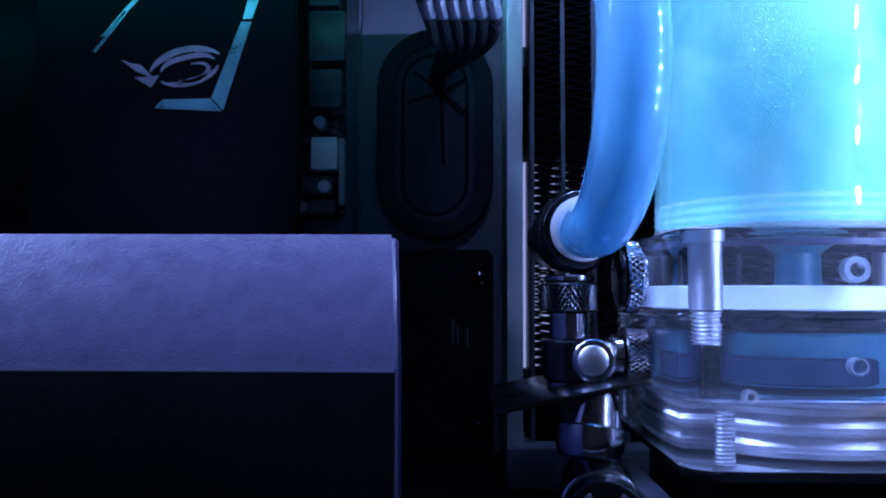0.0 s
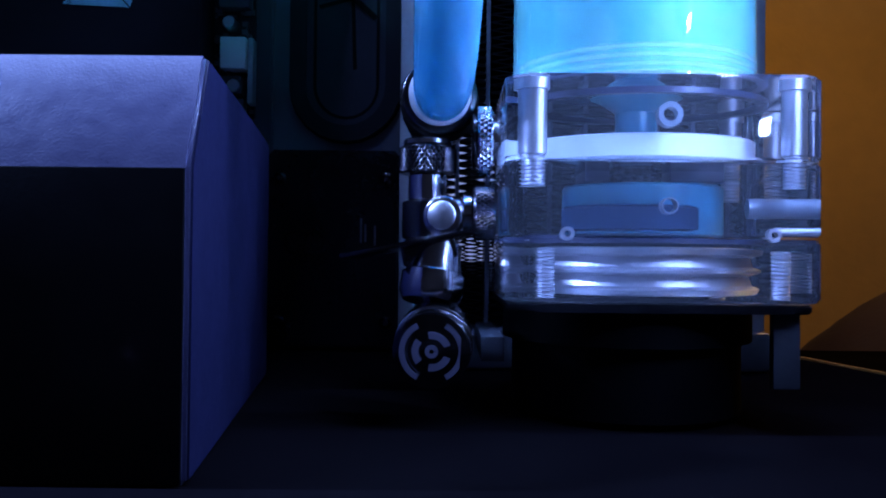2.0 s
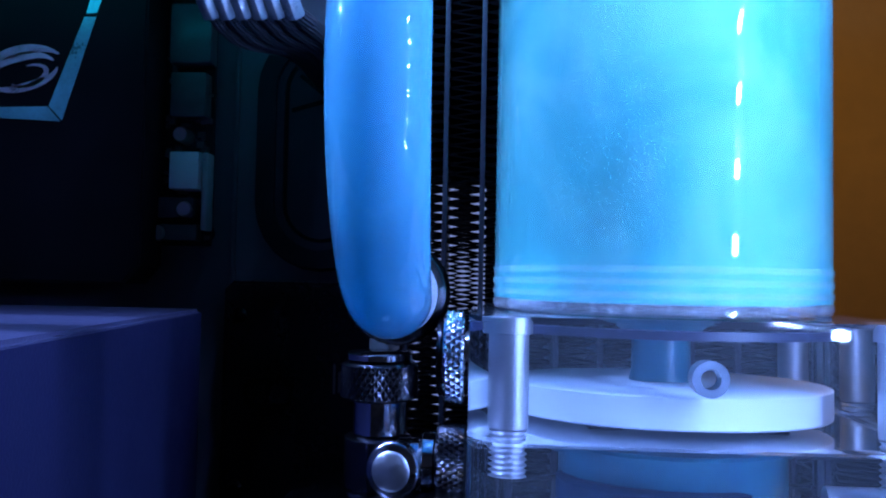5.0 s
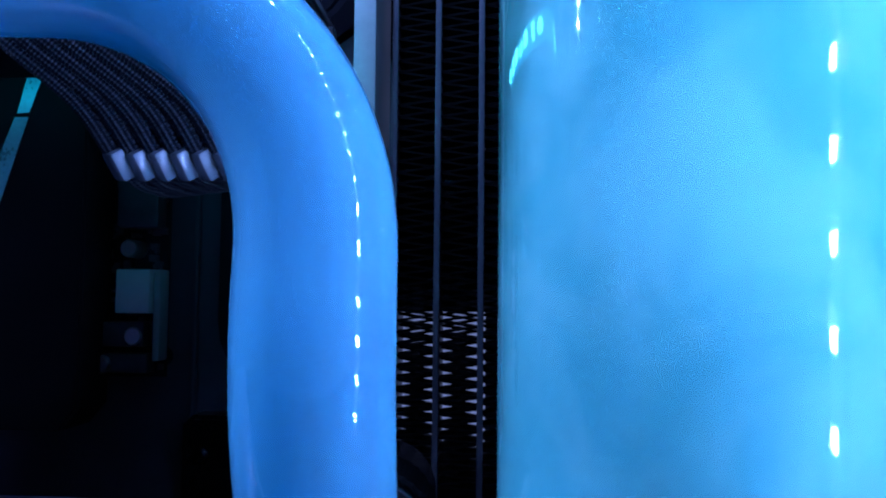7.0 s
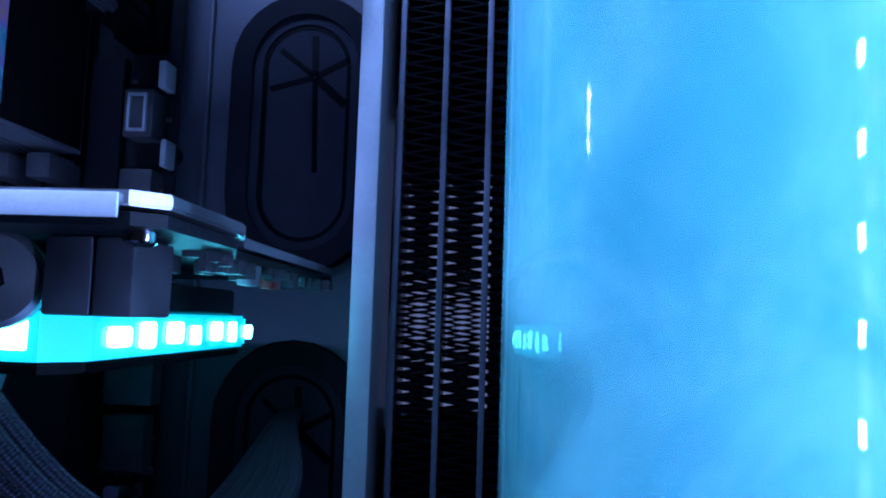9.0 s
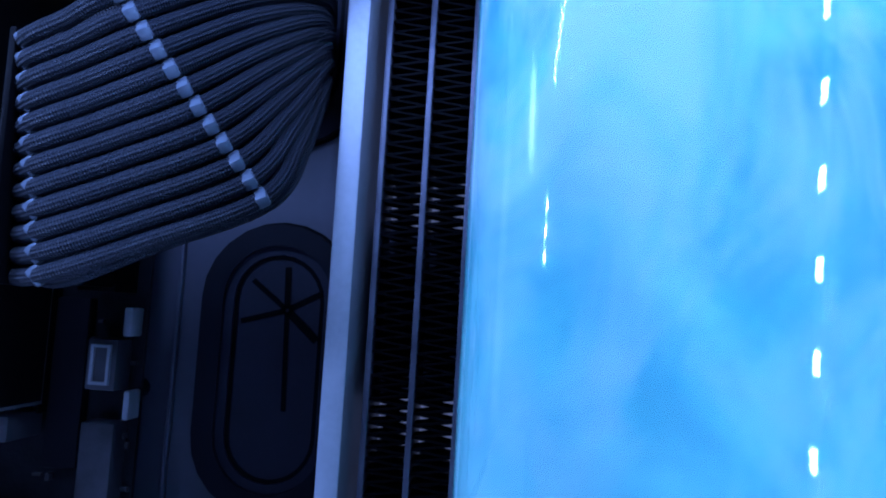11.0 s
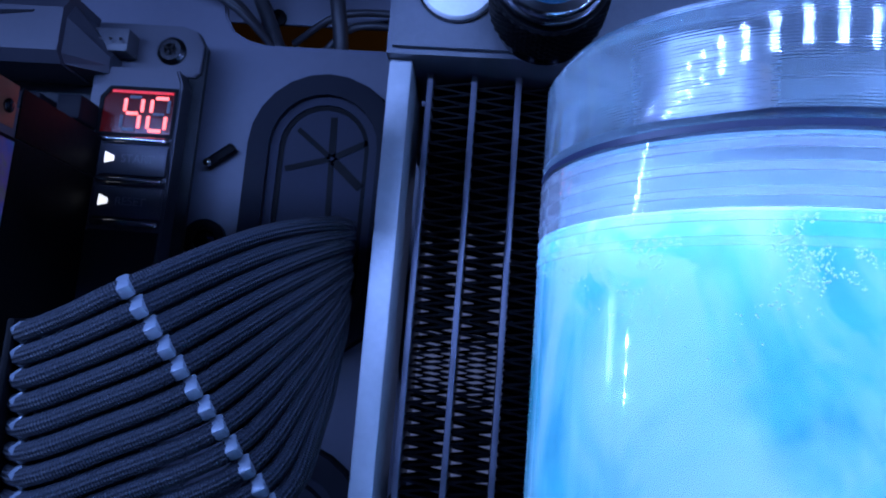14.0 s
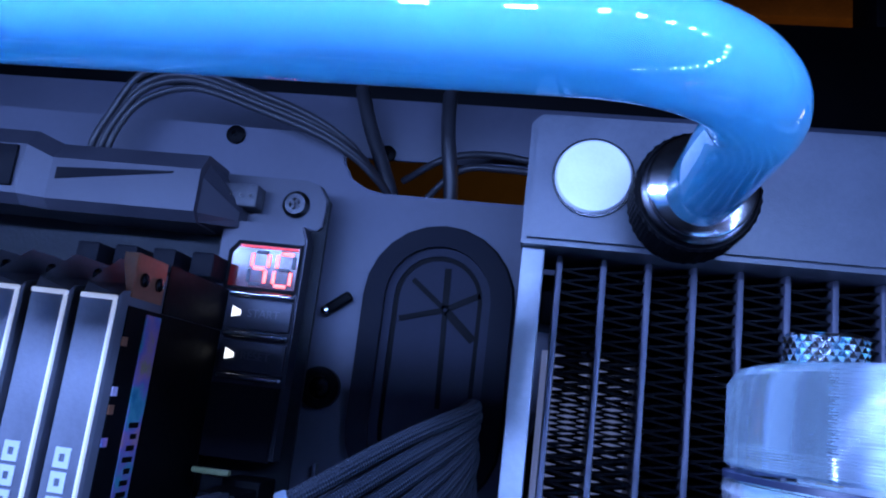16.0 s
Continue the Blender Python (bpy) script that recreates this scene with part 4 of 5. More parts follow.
def build_board():
    b = thing("mainboard", "black computer mainboard with grey armour and small components", "circuit board")
    out = [(-372, 15), (-125, 15), (-125, 314), (-128, 318.5), (-133, 320), (-372, 320)]
    part("circuit_board", prism(nb(), out, 105, 106.6), M_PCB, b, smooth=False)
    for z in (20, 150, 300):
        part("standoff", lathe(nb(), (-131 if z < 200 else -180, 106.6, z), (0, 1, 0), [(0, 3), (11.3, 3)], 12), M_DARKCHROME, b)
    # grey cover plate in the corner with a screw
    cov = [(-170, 304.5), (-127.5, 304.5), (-126, 306), (-125.6, 314), (-128.5, 318.8), (-133, 320.2), (-170, 320.2)]
    part("corner_plate", prism(nb(), cov, 103.6, 104.9, 0.3), M_SINK, b, smooth=False)
    part("corner_screw", lathe(nb(), (-135.2, 103.6, 312), (0, -1, 0), [(0, 4.3), (0.6, 4.3), (1.6, 3.2), (1.6, 1.8), (0.7, 1.4)], 24), M_DARKCHROME, b)
    bars(b, "screw_cross", ((-135.2, 312, 4.2, 0.8, 30), (-135.2, 312, 4.2, 0.8, 120)), 102.0, M_CHROME)
    h = part("fan_header", box(nb(), (-158, 97, 308.6), (-145.5, 103.6, 315.6), 0.4), M_DARKPIN, b)
    for i in range(4):
        part("pin", box(nb(), (-156.2 + i * 3.0, 95.2, 311.2), (-155.4 + i * 3.0, 97, 312.0)), M_CHROME, h)
    # voltage regulator heatsink, faceted bar
    bm = nb()
    prof = [(104, 300.2), (88, 300.2), (85, 303.0), (85, 315.5), (89, 321.0), (104, 321.0)]
    ends = []
    for x, k in ((-158.5, 0), (-205, 0), (-212, 1), (-330, 1)):
        ends.append([bm.verts.new(mm(x, y - (3.0 if k else 0), z + (2.5 if k and z > 310 else 0))) for y, z in prof])
    for p, q in zip(ends, ends[1:]):
        for i in range(6):
            bm.faces.new((p[i], q[i], q[(i + 1) % 6], p[(i + 1) % 6]))
    bm.faces.new(ends[0]), bm.faces.new(ends[-1])
    part("regulator_heatsink", bm, M_SINK, b, "faceted gunmetal heatsink", smooth=False)
    bm = nb()
    vs = [bm.verts.new(mm(*v)) for v in ((-160, 104, 300.5), (-160, 88, 300.5), (-160, 85.5, 303), (-160, 85.5, 315), (-160, 89, 320.5), (-160, 104, 320.5),
                                         (-150, 104, 300.5), (-150, 98, 302), (-150, 97, 304), (-150, 97, 306.5), (-150, 99, 308), (-150, 104, 308))]
    for i in range(6):
        bm.faces.new((vs[i], vs[(i + 1) % 6], vs[6 + (i + 1) % 6], vs[6 + i]))
    bm.faces.new(vs[6:])
    part("heatsink_tip", bm, M_SINK, b, smooth=False)
    bm = nb()
    vs = [bm.verts.new(mm(*v)) for v in ((-203, 84.7, 309.0), (-167, 84.7, 313.6), (-166.5, 84.7, 314.2), (-203, 84.7, 312.6))]
    bm.faces.new(vs)
    r = bmesh.ops.extrude_face_region(bm, geom=bm.faces[:])
    bmesh.ops.translate(bm, vec=(0, 0.0004, 0), verts=[v for v in r["geom"] if isinstance(v, bmesh.types.BMVert)])
    part("heatsink_groove", bm, M_PCH, b, smooth=False)
    part("heatsink_slot", box(nb(), (-232, 81.0, 305), (-214, 82.2, 317.5), 0.4), M_PCH, b)
    # debug display housing
    out = [(-154, 236.5), (-128.4, 236.5), (-128.2, 300), (-130, 304.4), (-154.8, 304.4)]
    hs = part("display_housing", prism(nb(), out, 98, 104.9, 0.5), M_SINK, b, "grey housing of the code display", smooth=False)
    win = [(-150, 284.6), (-129.6, 284.6), (-129.6, 297.3), (-148, 297.3), (-150, 294.5)]
    part("display_window", prism(nb(), win, 97.6, 98.2), M_SEGDIM, hs, "dim red display window", smooth=False)
    rim_out = [(-151.2, 283.6), (-128.9, 283.6), (-128.9, 298.3), (-148.6, 298.3), (-151.2, 295.0)]
    part("window_bezel", band(nb(), rim_out, win, 97.3, 98.1), M_BLACK, hs, "black bezel round the display", smooth=False)
    def digit(cx, cz, on):
        w, hh, t, sl = 5.0, 9.6, 1.0, 0.12
        seg = {"a": (0, hh / 2, w - 1.3, t), "d": (0, -hh / 2, w - 1.3, t), "g": (0, 0, w - 1.5, t), "b": (w / 2, hh / 4, t, hh / 2 - 1.0), "c": (w / 2, -hh / 4, t, hh / 2 - 1.0),
               "f": (-w / 2, hh / 4, t, hh / 2 - 1.0), "e": (-w / 2, -hh / 4, t, hh / 2 - 1.0)}
        for k, (x, z, a, c) in seg.items():
            bm = nb()
            box(bm, (cx + x + z * sl - a / 2, 97.15, cz + z - c / 2), (cx + x + z * sl + a / 2, 97.55, cz + z + c / 2), 0.15, 1)
            part("lit_segment" if k in on else "unlit_segment", bm, M_SEG if k in on else M_RED_DARK, hs)
    digit(-141.3, 290.4, "bcfg")
    digit(-133.6, 290.4, "acdef")
    # Emitting strip puts in the red glow along the window's top rim.
    part("window_top_glow", box(nb(), (-147.8, 97.2, 296.4), (-130, 97.58, 297.1)), M_SEGEDGE, hs)
    for k, (z, word) in enumerate(((277.0, "START"), (264.8, "RESET"))):
        bt = part("button", box(nb(), (-148.4, 96.4, z - 4.9), (-128.9, 98.2, z + 4.3), 0.8), M_SINK, hs, "flat push button")
        bm = nb()
        vs = [bm.verts.new(mm(*v)) for v in ((-146.6, 96.1, z + 1.6), (-146.6, 96.1, z - 1.6), (-144.0, 96.1, z - 0.9), (-144.0, 96.1, z + 0.5))]
        bm.faces.new(vs)
        r = bmesh.ops.extrude_face_region(bm, geom=bm.faces[:])
        bmesh.ops.translate(bm, vec=(0, 0.0004, 0), verts=[v for v in r["geom"] if isinstance(v, bmesh.types.BMVert)])
        part("arrow", bm, M_ARROW, bt, "lit white arrow", smooth=False)
        cu = bpy.data.curves.new("button_text", "FONT")
        cu.body, cu.size, cu.extrude = word, 0.0033, 0.00005
        cu.materials.append(M_TEXT)
        tx = new("button_text", cu)
        tx.parent = bt
        tx.matrix_basis = pose(-0.1420, 0.0962, (z - 1.2) / 1000, 90, 0, 0)
    for z in (282.4, 270.6, 258.6):
        part("chrome_trim", lathe(nb(), (-148.4, 96.6, z), (1, 0, 0), [(0, 0.4), (0.5, 0.95), (18.8, 0.95), (19.4, 0.4)], 16), M_CHROME, hs, "thin chrome trim")
    part("lower_cover", prism(nb(), [(-153, 236), (-129.5, 236), (-129, 256.6), (-149, 256.6), (-154.5, 251)], 97.0, 98.1, 0.3), M_PCH, hs, smooth=False)
    # 24-pin socket and the plug in it
    s = part("power_socket", box(nb(), (-139.5, 92, 178), (-128.5, 105, 231.5), 0.6), M_BLACK, b, "black power socket")
    for i in range(12):
        part("plug_cell", box(nb(), (-139.0, 76, 179.2 + i * 4.25), (-129.0, 92, 182.8 + i * 4.25), 0.5), M_BLACK, s)
    part("latch_tab", box(nb(), (-146, 86, 232.5), (-135.5, 88, 234), 0.4), M_OLIVE, b)
    part("latch_post", box(nb(), (-141, 88, 231.6), (-139, 97, 233), 0.4), M_DARKPIN, b)
    # headers down the right edge of the board
    for (x0, z0, x1, z1, y, m) in ((-137, 151, -128.5, 165, 96, M_DARKPIN), (-137.5, 120, -128, 142, 97, M_DARKPIN), (-128.5, 166, -126, 174, 98, M_PIN), (-126.6, 143, -124.8, 151, 98, M_PIN),
                                   (-150, 128, -140, 176, 101, M_PCH), (-139, 98, -127, 112, 99, M_DARKPIN), (-138.5, 76, -124.5, 96, 98.5, M_STEELDARK), (-138, 58, -126, 73, 99, M_DARKPIN),
                                   (-137, 33.5, -127, 46, 97.5, M_BADGE), (-126.5, 20, -124.4, 46, 99, M_PIN), (-141, 24, -129, 31, 99, M_DARKPIN), (-150, 16.5, -128, 22, 99.5, M_DARKPIN), (-158, 28, -146, 34, 100, M_DARKPIN)):
        part("header", box(nb(), (x0, y, z0), (x1, 105, z1), 0.5), m, b)
    rim = [(-135.5, 152.5), (-130, 152.5), (-130, 163.5), (-135.5, 163.5)]
    rim_in = [(-134.7, 153.3), (-130.8, 153.3), (-130.8, 162.7), (-134.7, 162.7)]
    part("header_rim", band(nb(), rim, rim_in, 95.0, 96.0), M_PIN, b, smooth=False)
    rnd = random.Random(4)
    bm_small = nb()
    for i in range(150):
        x, z = rnd.uniform(-155, -127), rnd.choice((rnd.uniform(17, 175), rnd.uniform(17, 60)))
        w, h, d = rnd.uniform(0.8, 2.6), rnd.uniform(0.8, 2.2), rnd.uniform(0.6, 2.4)
        box(bm_small, (x, 105 - d, z), (x + w, 105, z + h))
    tagged(part("small_component", bm_small, M_DARKPIN, b, smooth=False), kind="stuff")
    for x, z in ((-141, 13 + 6), (-147, 22), (-132, 27), (-134, 52)):
        part("capacitor", lathe(nb(), (x, 105, z), (0, -1, 0), [(0, 2.6), (6.0, 2.6), (6.6, 2.2)], 20), M_SILVER, b)
    # chipset heatsink with printed shapes
    c = part("chipset_heatsink", prism(nb(), [(-240, 2), (-146, 2), (-141, 8), (-141, 110), (-146, 116), (-240, 116)], 87, 103, 0.8), M_PCH, b, "black chipset heatsink with printed shapes", smooth=False)
    def shape(pts, m):
        part("printed_shape", prism(nb(), pts, 86.5, 86.85), m, c, smooth=False)
    shape([(-158.2, 100), (-153.6, 100), (-157.6, 88.5), (-161.0, 88.2)], M_TEAL)
    shape([(-161.6, 87.2), (-157.8, 87.2), (-167.8, 53.8), (-172.2, 58.4)], M_TEAL)
    shape([(-172.6, 58.2), (-168.2, 53.4), (-193.5, 54.6), (-190.5, 57.8)], M_TEAL)
    shape([(-214.5, 81.6), (-212.6, 82.4), (-198.0, 98.5), (-200.5, 98.5)], M_TEAL)
    shape([(-217.2, 76.2), (-216.2, 75.6), (-204.5, 91.0), (-205.8, 91.6)], M_TEAL)
    # plain curved slivers standing for the printed emblem
    def sliver(cx, cz, rx, rz, a0, a1, w0, w1, tilt, m, n=12):
        o, i_ = [], []
        for k in range(n + 1):
            a = radians(a0 + (a1 - a0) * k / n)
            w = (w0 + (w1 - w0) * k / n) * math.sin(math.pi * (0.06 + 0.9 * k / n)) + 0.15
            for lst, s in ((o, 0), (i_, w)):
                x, z = (rx - s) * math.cos(a), (rz - s) * math.sin(a)
                t = radians(tilt)
                lst.append((cx + x * math.cos(t) - z * math.sin(t), cz + x * math.sin(t) + z * math.cos(t)))
        shape(o + i_[::-1], m)
    sliver(-181.5, 69.0, 14.5, 9.0, 25, 165, 3.0, 3.4, 12, M_ROSE)
    sliver(-181.0, 69.5, 10.8, 6.2, 15, 170, 2.4, 2.8, 12, M_ROSE)
    sliver(-181.0, 68.6, 11.5, 5.6, -165, -5, 2.2, 3.0, 14, M_ROSE)
    sliver(-179.0, 68.0, 6.6, 3.6, -170, 90, 1.5, 1.5, 20, M_ROSE)
    shape([(-206.8, 73.2), (-201.2, 68.8), (-193.4, 65.4), (-199.0, 71.0), (-203.0, 71.6)], M_ROSE)
    shape([(-201.5, 66.2), (-195.0, 62.4), (-192.0, 67.0), (-196.5, 66.4)], M_ROSE)


M_OLIVE = mat("olive_plastic", (0.20, 0.22, 0.10), 0.45, vary=0.2)
M_STEELDARK = mat("slate_connector", (0.07, 0.075, 0.09), 0.4, vary=0.25, scale=90)
M_RED_DARK = mat("unlit_segment", (0.07, 0.075, 0.085), 0.4, vary=0.1)
build_board()


# ---- memory sticks ----
def build_ram(orange):
    r = thing("memory_module", "grey brushed aluminium memory stick with a pale light bar", "memory stick", "memory sticks")
    bm = nb()
    prof = [(-5.2, 98), (-5.2, 56), (-4.6, 44), (-3.8, 42), (4.6, 42), (4.9, 43), (4.9, 98)]
    z0, z1 = 146, 283
    a = [bm.verts.new(mm(x, y, z0)) for x, y in prof]
    b = [bm.verts.new(mm(x, y, z1 - max(0, (50 - y) * 1.3))) for x, y in prof]
    bm.faces.new(a), bm.faces.new(b[::-1])
    for i in range(len(a)):
        j = (i + 1) % len(a)
        bm.faces.new((a[i], a[j], b[j], b[i]))
    part("shell", bm, M_RAM, r, smooth=False)
    part("top_face", box(nb(), (-3.9, 41.2, 148), (3.85, 42.1, 271.5), 0.3), M_RAM, r)
    part("light_bar", box(nb(), (3.9, 40.9, 148), (4.6, 42.1, 271.5), 0.3), M_LIGHTBAR, r, "pale lit edge bar")
    part("end_light", box(nb(), (-3.9, 40.9, 271.5), (4.6, 42.1, 272.6), 0.3), M_LIGHTBAR, r)
    # plain hollow blocks standing for the printed name
    for i in range(8):
        z = 239.5 - 5.0 * i
        ring = [(-1.8, z - 4.2), (1.7, z - 4.2), (1.7, z), (-1.8, z)]
        hole = [(-0.7, z - 2.9), (0.6, z - 2.9), (0.6, z - 1.3), (-0.7, z - 1.3)]
        part("print_block", band(nb(), ring, hole, 40.9, 41.25), M_PRINT, r, smooth=False)
    if orange:
      part("orange_end", prism(nb(), [(3.9, 273.0), (5.2, 273.0), (5.2, 283.2), (1.6, 283.2), (1.6, 281)], 46, 60, 0.2), M_COPPER, r, "orange-tinted bevelled end", smooth=False)
    for y in (50, 57):
        part("end_screw", lathe(nb(), (5.2, y, 277.5), (1, 0, 0), [(0, 1.7), (0.5, 1.7), (0.9, 1.2)], 16), M_DARKCHROME, r)
    part("dark_side", box(nb(), (4.9, 46, 147), (5.25, 97, 271)), M_BLACK, r)
    part("dark_end", box(nb(), (4.9, 61.5, 271.2), (5.25, 98.2, 283.3)), M_BLACK, r)
    part("side_sticker", box(nb(), (5.25, 54, 150), (5.5, 61, 270)), M_HOLO, r, "iridescent sticker with rows of fine print")
    for i in range(16):
        part("sticker_bar", box(nb(), (5.5, 55.4 + 0.8 * (i % 3), 205 + i * 2.6), (5.6, 59.6, 206.2 + i * 2.6)), M_BLACK, r)
    # Coloured blocks painted in for the glints next to the sticker.
    for i, (z, m) in enumerate(((262, M_COPPER), (251, M_ROSE), (247, M_COPPER), (240, M_HOLO))):
        part("painted_glint", box(nb(), (5.25, 45.5, z), (5.6, 47.5, z + 2)), m, r)
    return r


build_ram(True).location = mm(-154.6, 0, 0)
ram = build_ram(False)
ram.location = mm(-166.4, 0, 0)
for i in range(2, 4):
    copy_thing(ram, Matrix.Translation(mm(-154.6 - 11.8 * i, 0, 0)))
sl = thing("memory_slots", "black memory slots with grey latches on the mainboard", "memory slot")
for i in range(4):
    part("slot", box(nb(), (-158.6 - 11.8 * i, 98.1, 143), (-150.6 - 11.8 * i, 104.9, 286), 0.5), M_BLACK, sl)
    part("latch", box(nb(), (-158.1 - 11.8 * i, 88, 285), (-151.1 - 11.8 * i, 102, 292), 0.8), M_PCH, sl)
    part("lower_latch", box(nb(), (-158.1 - 11.8 * i, 86, 137), (-151.1 - 11.8 * i, 102, 144), 0.8), M_DARKPIN, sl)


# ---- sleeved cables ----
def build_cable(path, r=1.85, group="sleeved power cables", label="black braided sleeved power cable"):
    c = thing("power_cable", label, "cable", group)
    part("sleeve", sweep(nb(), path, r, 10), M_SLEEVE, c)
    return c


def comb_piece(parent, at, axis, size):
    """One clear saddle of a cable comb: a rounded block across its cable."""
    x, y, z = frame_of(axis)
    bm = nb()
    box(bm, (-size[0] / 2, -size[1] / 2, -size[2] / 2), (size[0] / 2, size[1] / 2, size[2] / 2), 0.7)
    rot = Matrix((x, y, z)).transposed().to_4x4()
    bm.transform(Matrix.Translation(mm(*at)) @ rot)
    part("saddle", bm, M_COMB, parent)


comb_a = thing("cable_comb", "clear plastic comb holding the sleeved cables apart", "cable comb", "cable combs")
comb_b = thing("cable_comb", "clear plastic comb holding the sleeved cables apart", "cable comb", "cable combs")
rnd = random.Random(7)
for row in (0, 1):
    for i in range(12):
        u = i / 11
        d = 5.0 * row
        j = rnd.uniform(-0.5, 0.5)
        p1 = (-121.5 + 7.5 * u + d * 0.6, 32.5 + d, 226.5 - 46.5 * u)
        p2 = (-102.4 + 28.5 * u, 31 + 11 * u + d, 236.2 - 37.6 * u)
        p3 = (-72.5 + 1.5 * u + j, 66 + 3 * u + d * 0.6, 257.0 - 30.0 * u + j)
        pts = [(-134 + d * 0.4, 78, 228 - 47 * u), (-131.5 + d * 0.5, 52 + d, 228 - 47.2 * u), p1,
               (-112 + 16.5 * u, 30.3 + 5 * u + d, 230.5 - 43.0 * u), p2, (-84 + 13.5 * u, 45 + 8 * u + d, 249.5 - 40 * u + 3 * u * u), p3,
               (-74 + j, 88, 258 - 22 * u), (-80, 112, 254 - 16 * u), (-82, 128, 252 - 14 * u)]
        build_cable(smooth_path(pts, 10))
        if row == 0:
            comb_piece(comb_a, (p1[0] + 0.3, p1[1] - 0.3, p1[2]), (0.45, -1, 0.0), (2.9, 4.0, 2.4))
            comb_piece(comb_b, (p2[0], p2[1] - 0.6, p2[2]), (0.85, 0.1, 0.45), (4.2, 3.0, 2.8))
part("comb_spine", box(nb(), (-124, 31, 178), (-122.5, 41, 229), 0.5), M_BLACK, comb_a)

# graphics card power cables below the card
comb_c = thing("cable_comb", "clear plastic comb holding the graphics card cables", "cable comb", "cable combs")
for row in (0, 1):
    for i in range(6):
        s = i * 3.35
        d = 4.5 * row
        pts = [(-118 + s * 0.9, -12 + d, 106), (-116 + s * 0.9, -16 + d, 96), (-104 + s * 0.9, -12 + d, 79), (-93 + s, -4 + d, 68), (-88.5 + s, 2 + d, 59.5),
               (-87.0 + s, 13 + d, 57.5 + 0.4 * i), (-86 + s * 0.8, 55, 66), (-90 + s * 0.3, 100, 72), (-92 + s * 0.2, 128, 74)]
        build_cable(smooth_path(pts, 8), 1.65, "graphics card cables")
        if row == 0:
            comb_piece(comb_c, (-88.3 + s, 0.8 + d, 59.0), (0.25, 0.55, -0.8), (3.1, 3.6, 5.0))

# thin black wires above the panel
arc = ((-209, 113, 318), (-207.5, 105, 326), (-203.5, 105, 338), (-195.6, 105, 352), (-180.4, 105, 355.4), (-156, 106, 349), (-134, 110, 341.9), (-120, 120, 333), (-108, 140, 318), (-102, 152, 306))
wire_paths = [[(x + 1.7 * i, y + 1.2 * (i % 2), z - 2.2 * i if 2 < j else z) for j, (x, y, z) in enumerate(arc)] for i in range(4)]
for k, pts in enumerate((*wire_paths,
                         [(-131, 142, 368), (-124, 138, 350), (-115, 138, 330), (-106, 140, 306)], [(-98, 142, 368), (-96, 136, 350), (-93, 138, 330), (-92, 140, 306)],
                         [(-112, 146, 335), (-96, 138, 342), (-80, 142, 346), (-60, 146, 345)], [(-108, 146, 322), (-92, 140, 338), (-76, 142, 341), (-58, 146, 341)])):
    w = thing("black_wire", "thin black wire behind the top of the panel", "wire", "black wires")
    part("strand", sweep(nb(), smooth_path(pts, 10), 1.15 if k < 4 else 2.6 if k < 6 else 1.3, 10), M_WIRE, w)


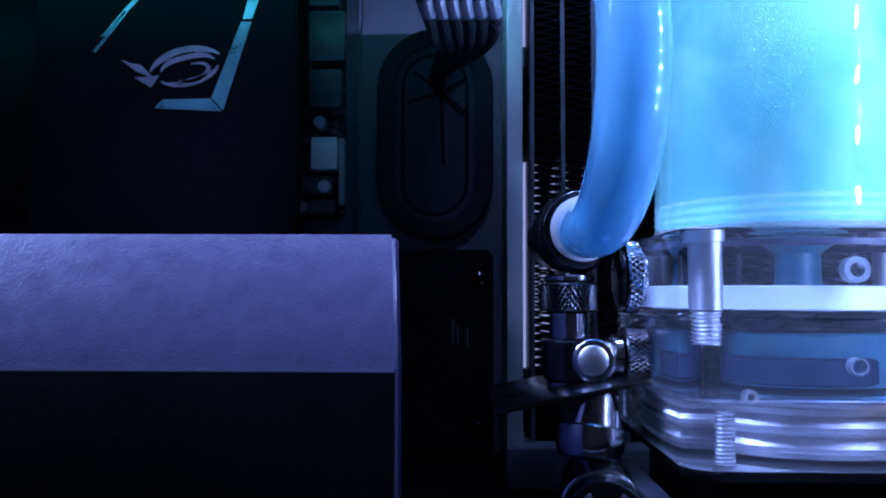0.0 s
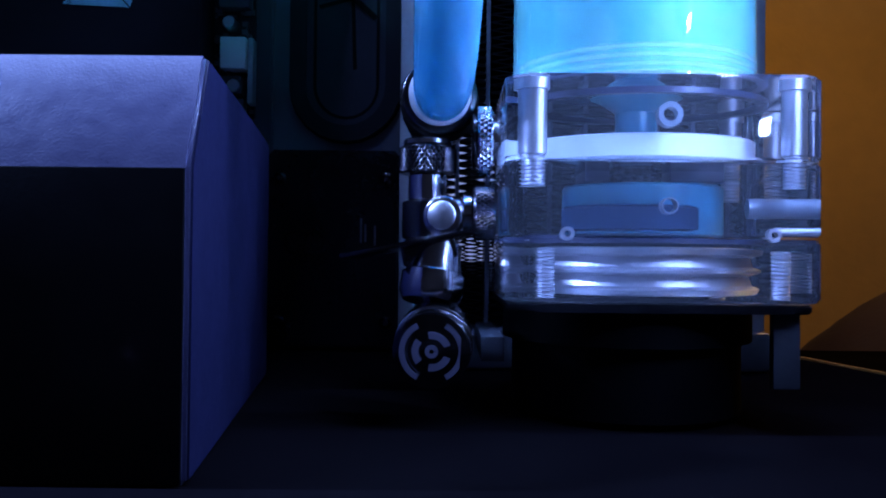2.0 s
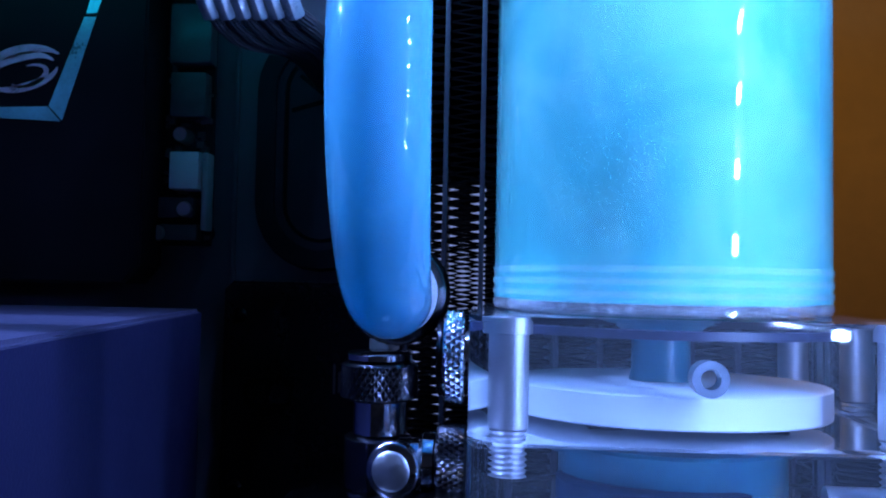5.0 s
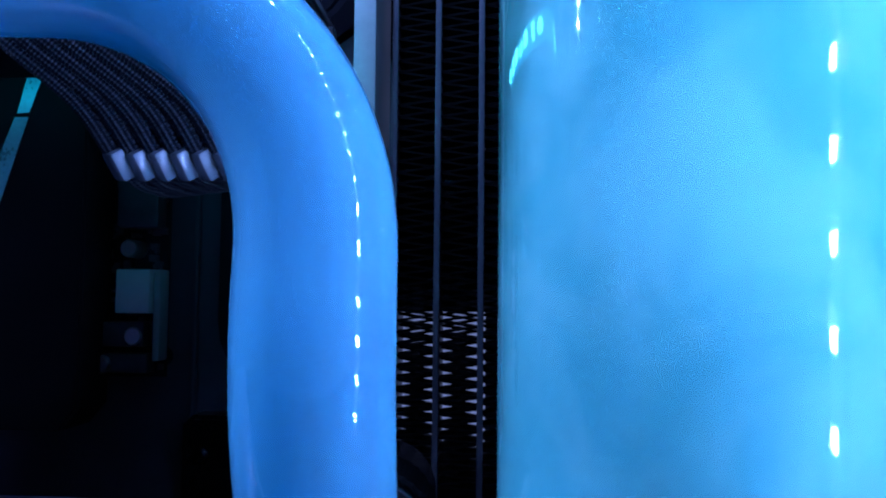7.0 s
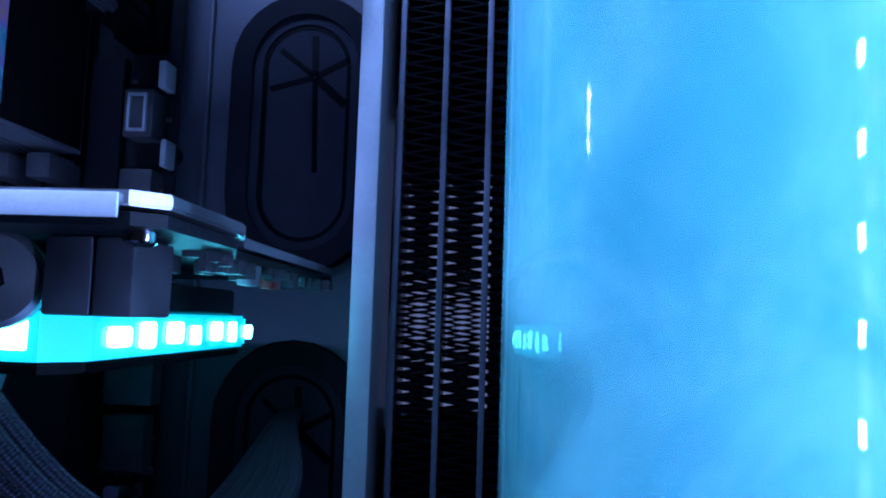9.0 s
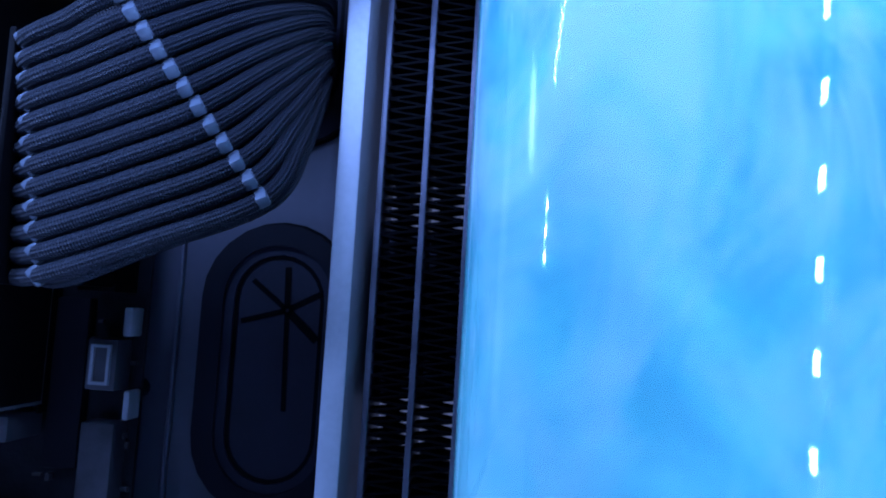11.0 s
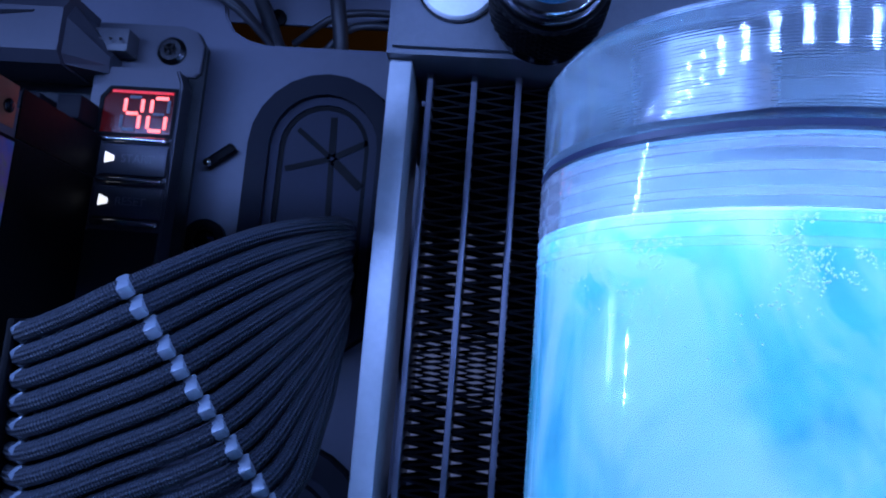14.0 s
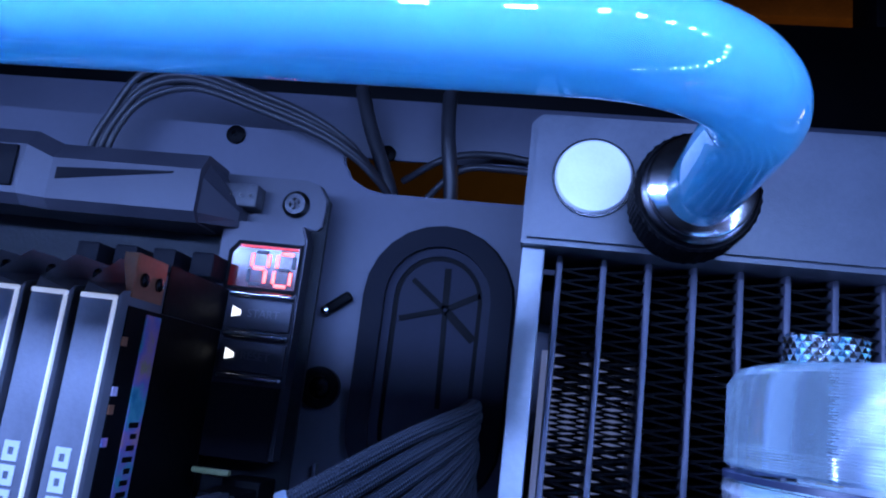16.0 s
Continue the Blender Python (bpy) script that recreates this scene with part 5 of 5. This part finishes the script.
# ---- graphics card ----
def build_gpu():
    g = thing("graphics_card", "graphics card with a cyan-lit clear water block underneath", "graphics card")
    out = [(-360, -27), (-72, -27), (-69, -24), (-69, 0), (-76, 20), (-76, 100), (-360, 100)]
    part("circuit_board", upright(nb(), out, 111.4, 113.0), M_PCB, g, smooth=False)
    part("backplate", upright(nb(), [(-360, -27.5), (-72, -27.5), (-68.5, -24), (-68.5, 2), (-75.5, 22), (-75.5, 99), (-360, 99)], 113.6, 115.4, 0.3), M_SILVER, g, "pale metal backplate", smooth=False)
    block = upright(nb(), [(-340, -8), (-93, -8), (-88.6, -2), (-88.6, 66), (-92, 70), (-340, 70)], 94.6, 101.6, 0.6)
    part("lit_block", block, M_GLOW, g, "glowing cyan acrylic water block", smooth=False)
    part("block_plate", upright(nb(), [(-340, -5), (-92, -5), (-92, 67), (-340, 67)], 101.7, 107.5, 0.4), M_DARKCHROME, g, smooth=False)
    part("block_cover", upright(nb(), [(-340, -7), (-93.5, -7), (-89.6, -1.5), (-89.6, 65), (-92.5, 69), (-340, 69)], 92.8, 94.5, 0.4), M_BLACK, g, smooth=False)
    for i in range(7):
        part("light_dot", box(nb(), (-88.7, 2 + i * 10.5, 96.4 - 0.5 * (i % 2)), (-88.2, 5.5 + i * 10.5 + (3.2, 1.4, 2.4, 0.4, 1.8, 0.2, 0.6)[i], 99.6 + 0.7 * (i % 3 > 0)), 0.9), M_GLOWDOT, g, "bright cyan diode")
    for x in (-96, -104, -112, -121, -131):
        part("front_light", box(nb(), (x - 3.0, -8.4, 96.2), (x + 1.5, -7.8, 100.4), 0.4), M_GLOWDOT, g, "bright cyan diode")
    for x0, x1 in ((-88.3, -82), (-81.7, -76.5)):
        part("inductor", box(nb(), (x0, -16, 101.2), (x1, -4, 111.3), 0.5), M_DARKPIN, g)
    for x in (-121, -107):
        part("power_plug", box(nb(), (x - 6, -22, 101), (x + 6, -8, 111.3), 0.5), M_BLACK, g)
    rnd = random.Random(3)
    bm = nb()
    for i in range(60):
        x, y = rnd.uniform(-88, -72), rnd.uniform(2, 92)
        if x > -77 and y > 15:
            x -= 6
        w, l, h = rnd.uniform(1, 4), rnd.uniform(1, 5), rnd.uniform(0.8, 3.2)
        box(bm, (x, y, 111.4 - h), (x + w, y + l, 111.4))
    tagged(part("small_component", bm, M_DARKPIN, g, smooth=False), kind="stuff")
    for x, y in ((-73, -22), (-79, 40), (-79, 75)):
        part("screw", lathe(nb(), (x, y, 111.4), (0, 0, -1), [(0, 2.0), (1.4, 2.0), (2.0, 1.2)], 16), M_CHROME, g)
    for y in (30, 44):
        part("connector", box(nb(), (-79, y, 107.4), (-76.2, y + 6, 111.3), 0.3), M_PIN if y == 30 else M_RED, g)
    # White strip paints the reflection of the light strip along this edge.
    part("front_edge_glare", box(nb(), (-360, -28.2, 112.2), (-73, -27.6, 115.0), 0.2), M_BADGE, g, "white strip standing for glare on the backplate edge")
    f = thing("round_plug", "silver round port plug on the graphics card block", "plug")
    part("disc", lathe(nb(), (-95.5, -14, 105.5), (0.35, -1, 0), [(0, 6.4), (2.2, 6.4), (3.0, 5.6), (3.2, 0.01)], 32), M_SILVER, f)
    part("socket", lathe(nb(), (-94.4, -17.3, 105.5), (0.35, -1, 0), [(0, 2.0), (0.5, 1.6)], 6), M_BLACK, f)


build_gpu()
# Orange board added in place of a bright strip of lamplit wall.
shelf = thing("lit_wall_strip", "orange board standing in for a lit strip of wall", "shelf")
part("board", box(nb(), (120, 780, 776), (330, 900, 806), 2), M_OAK, shelf)
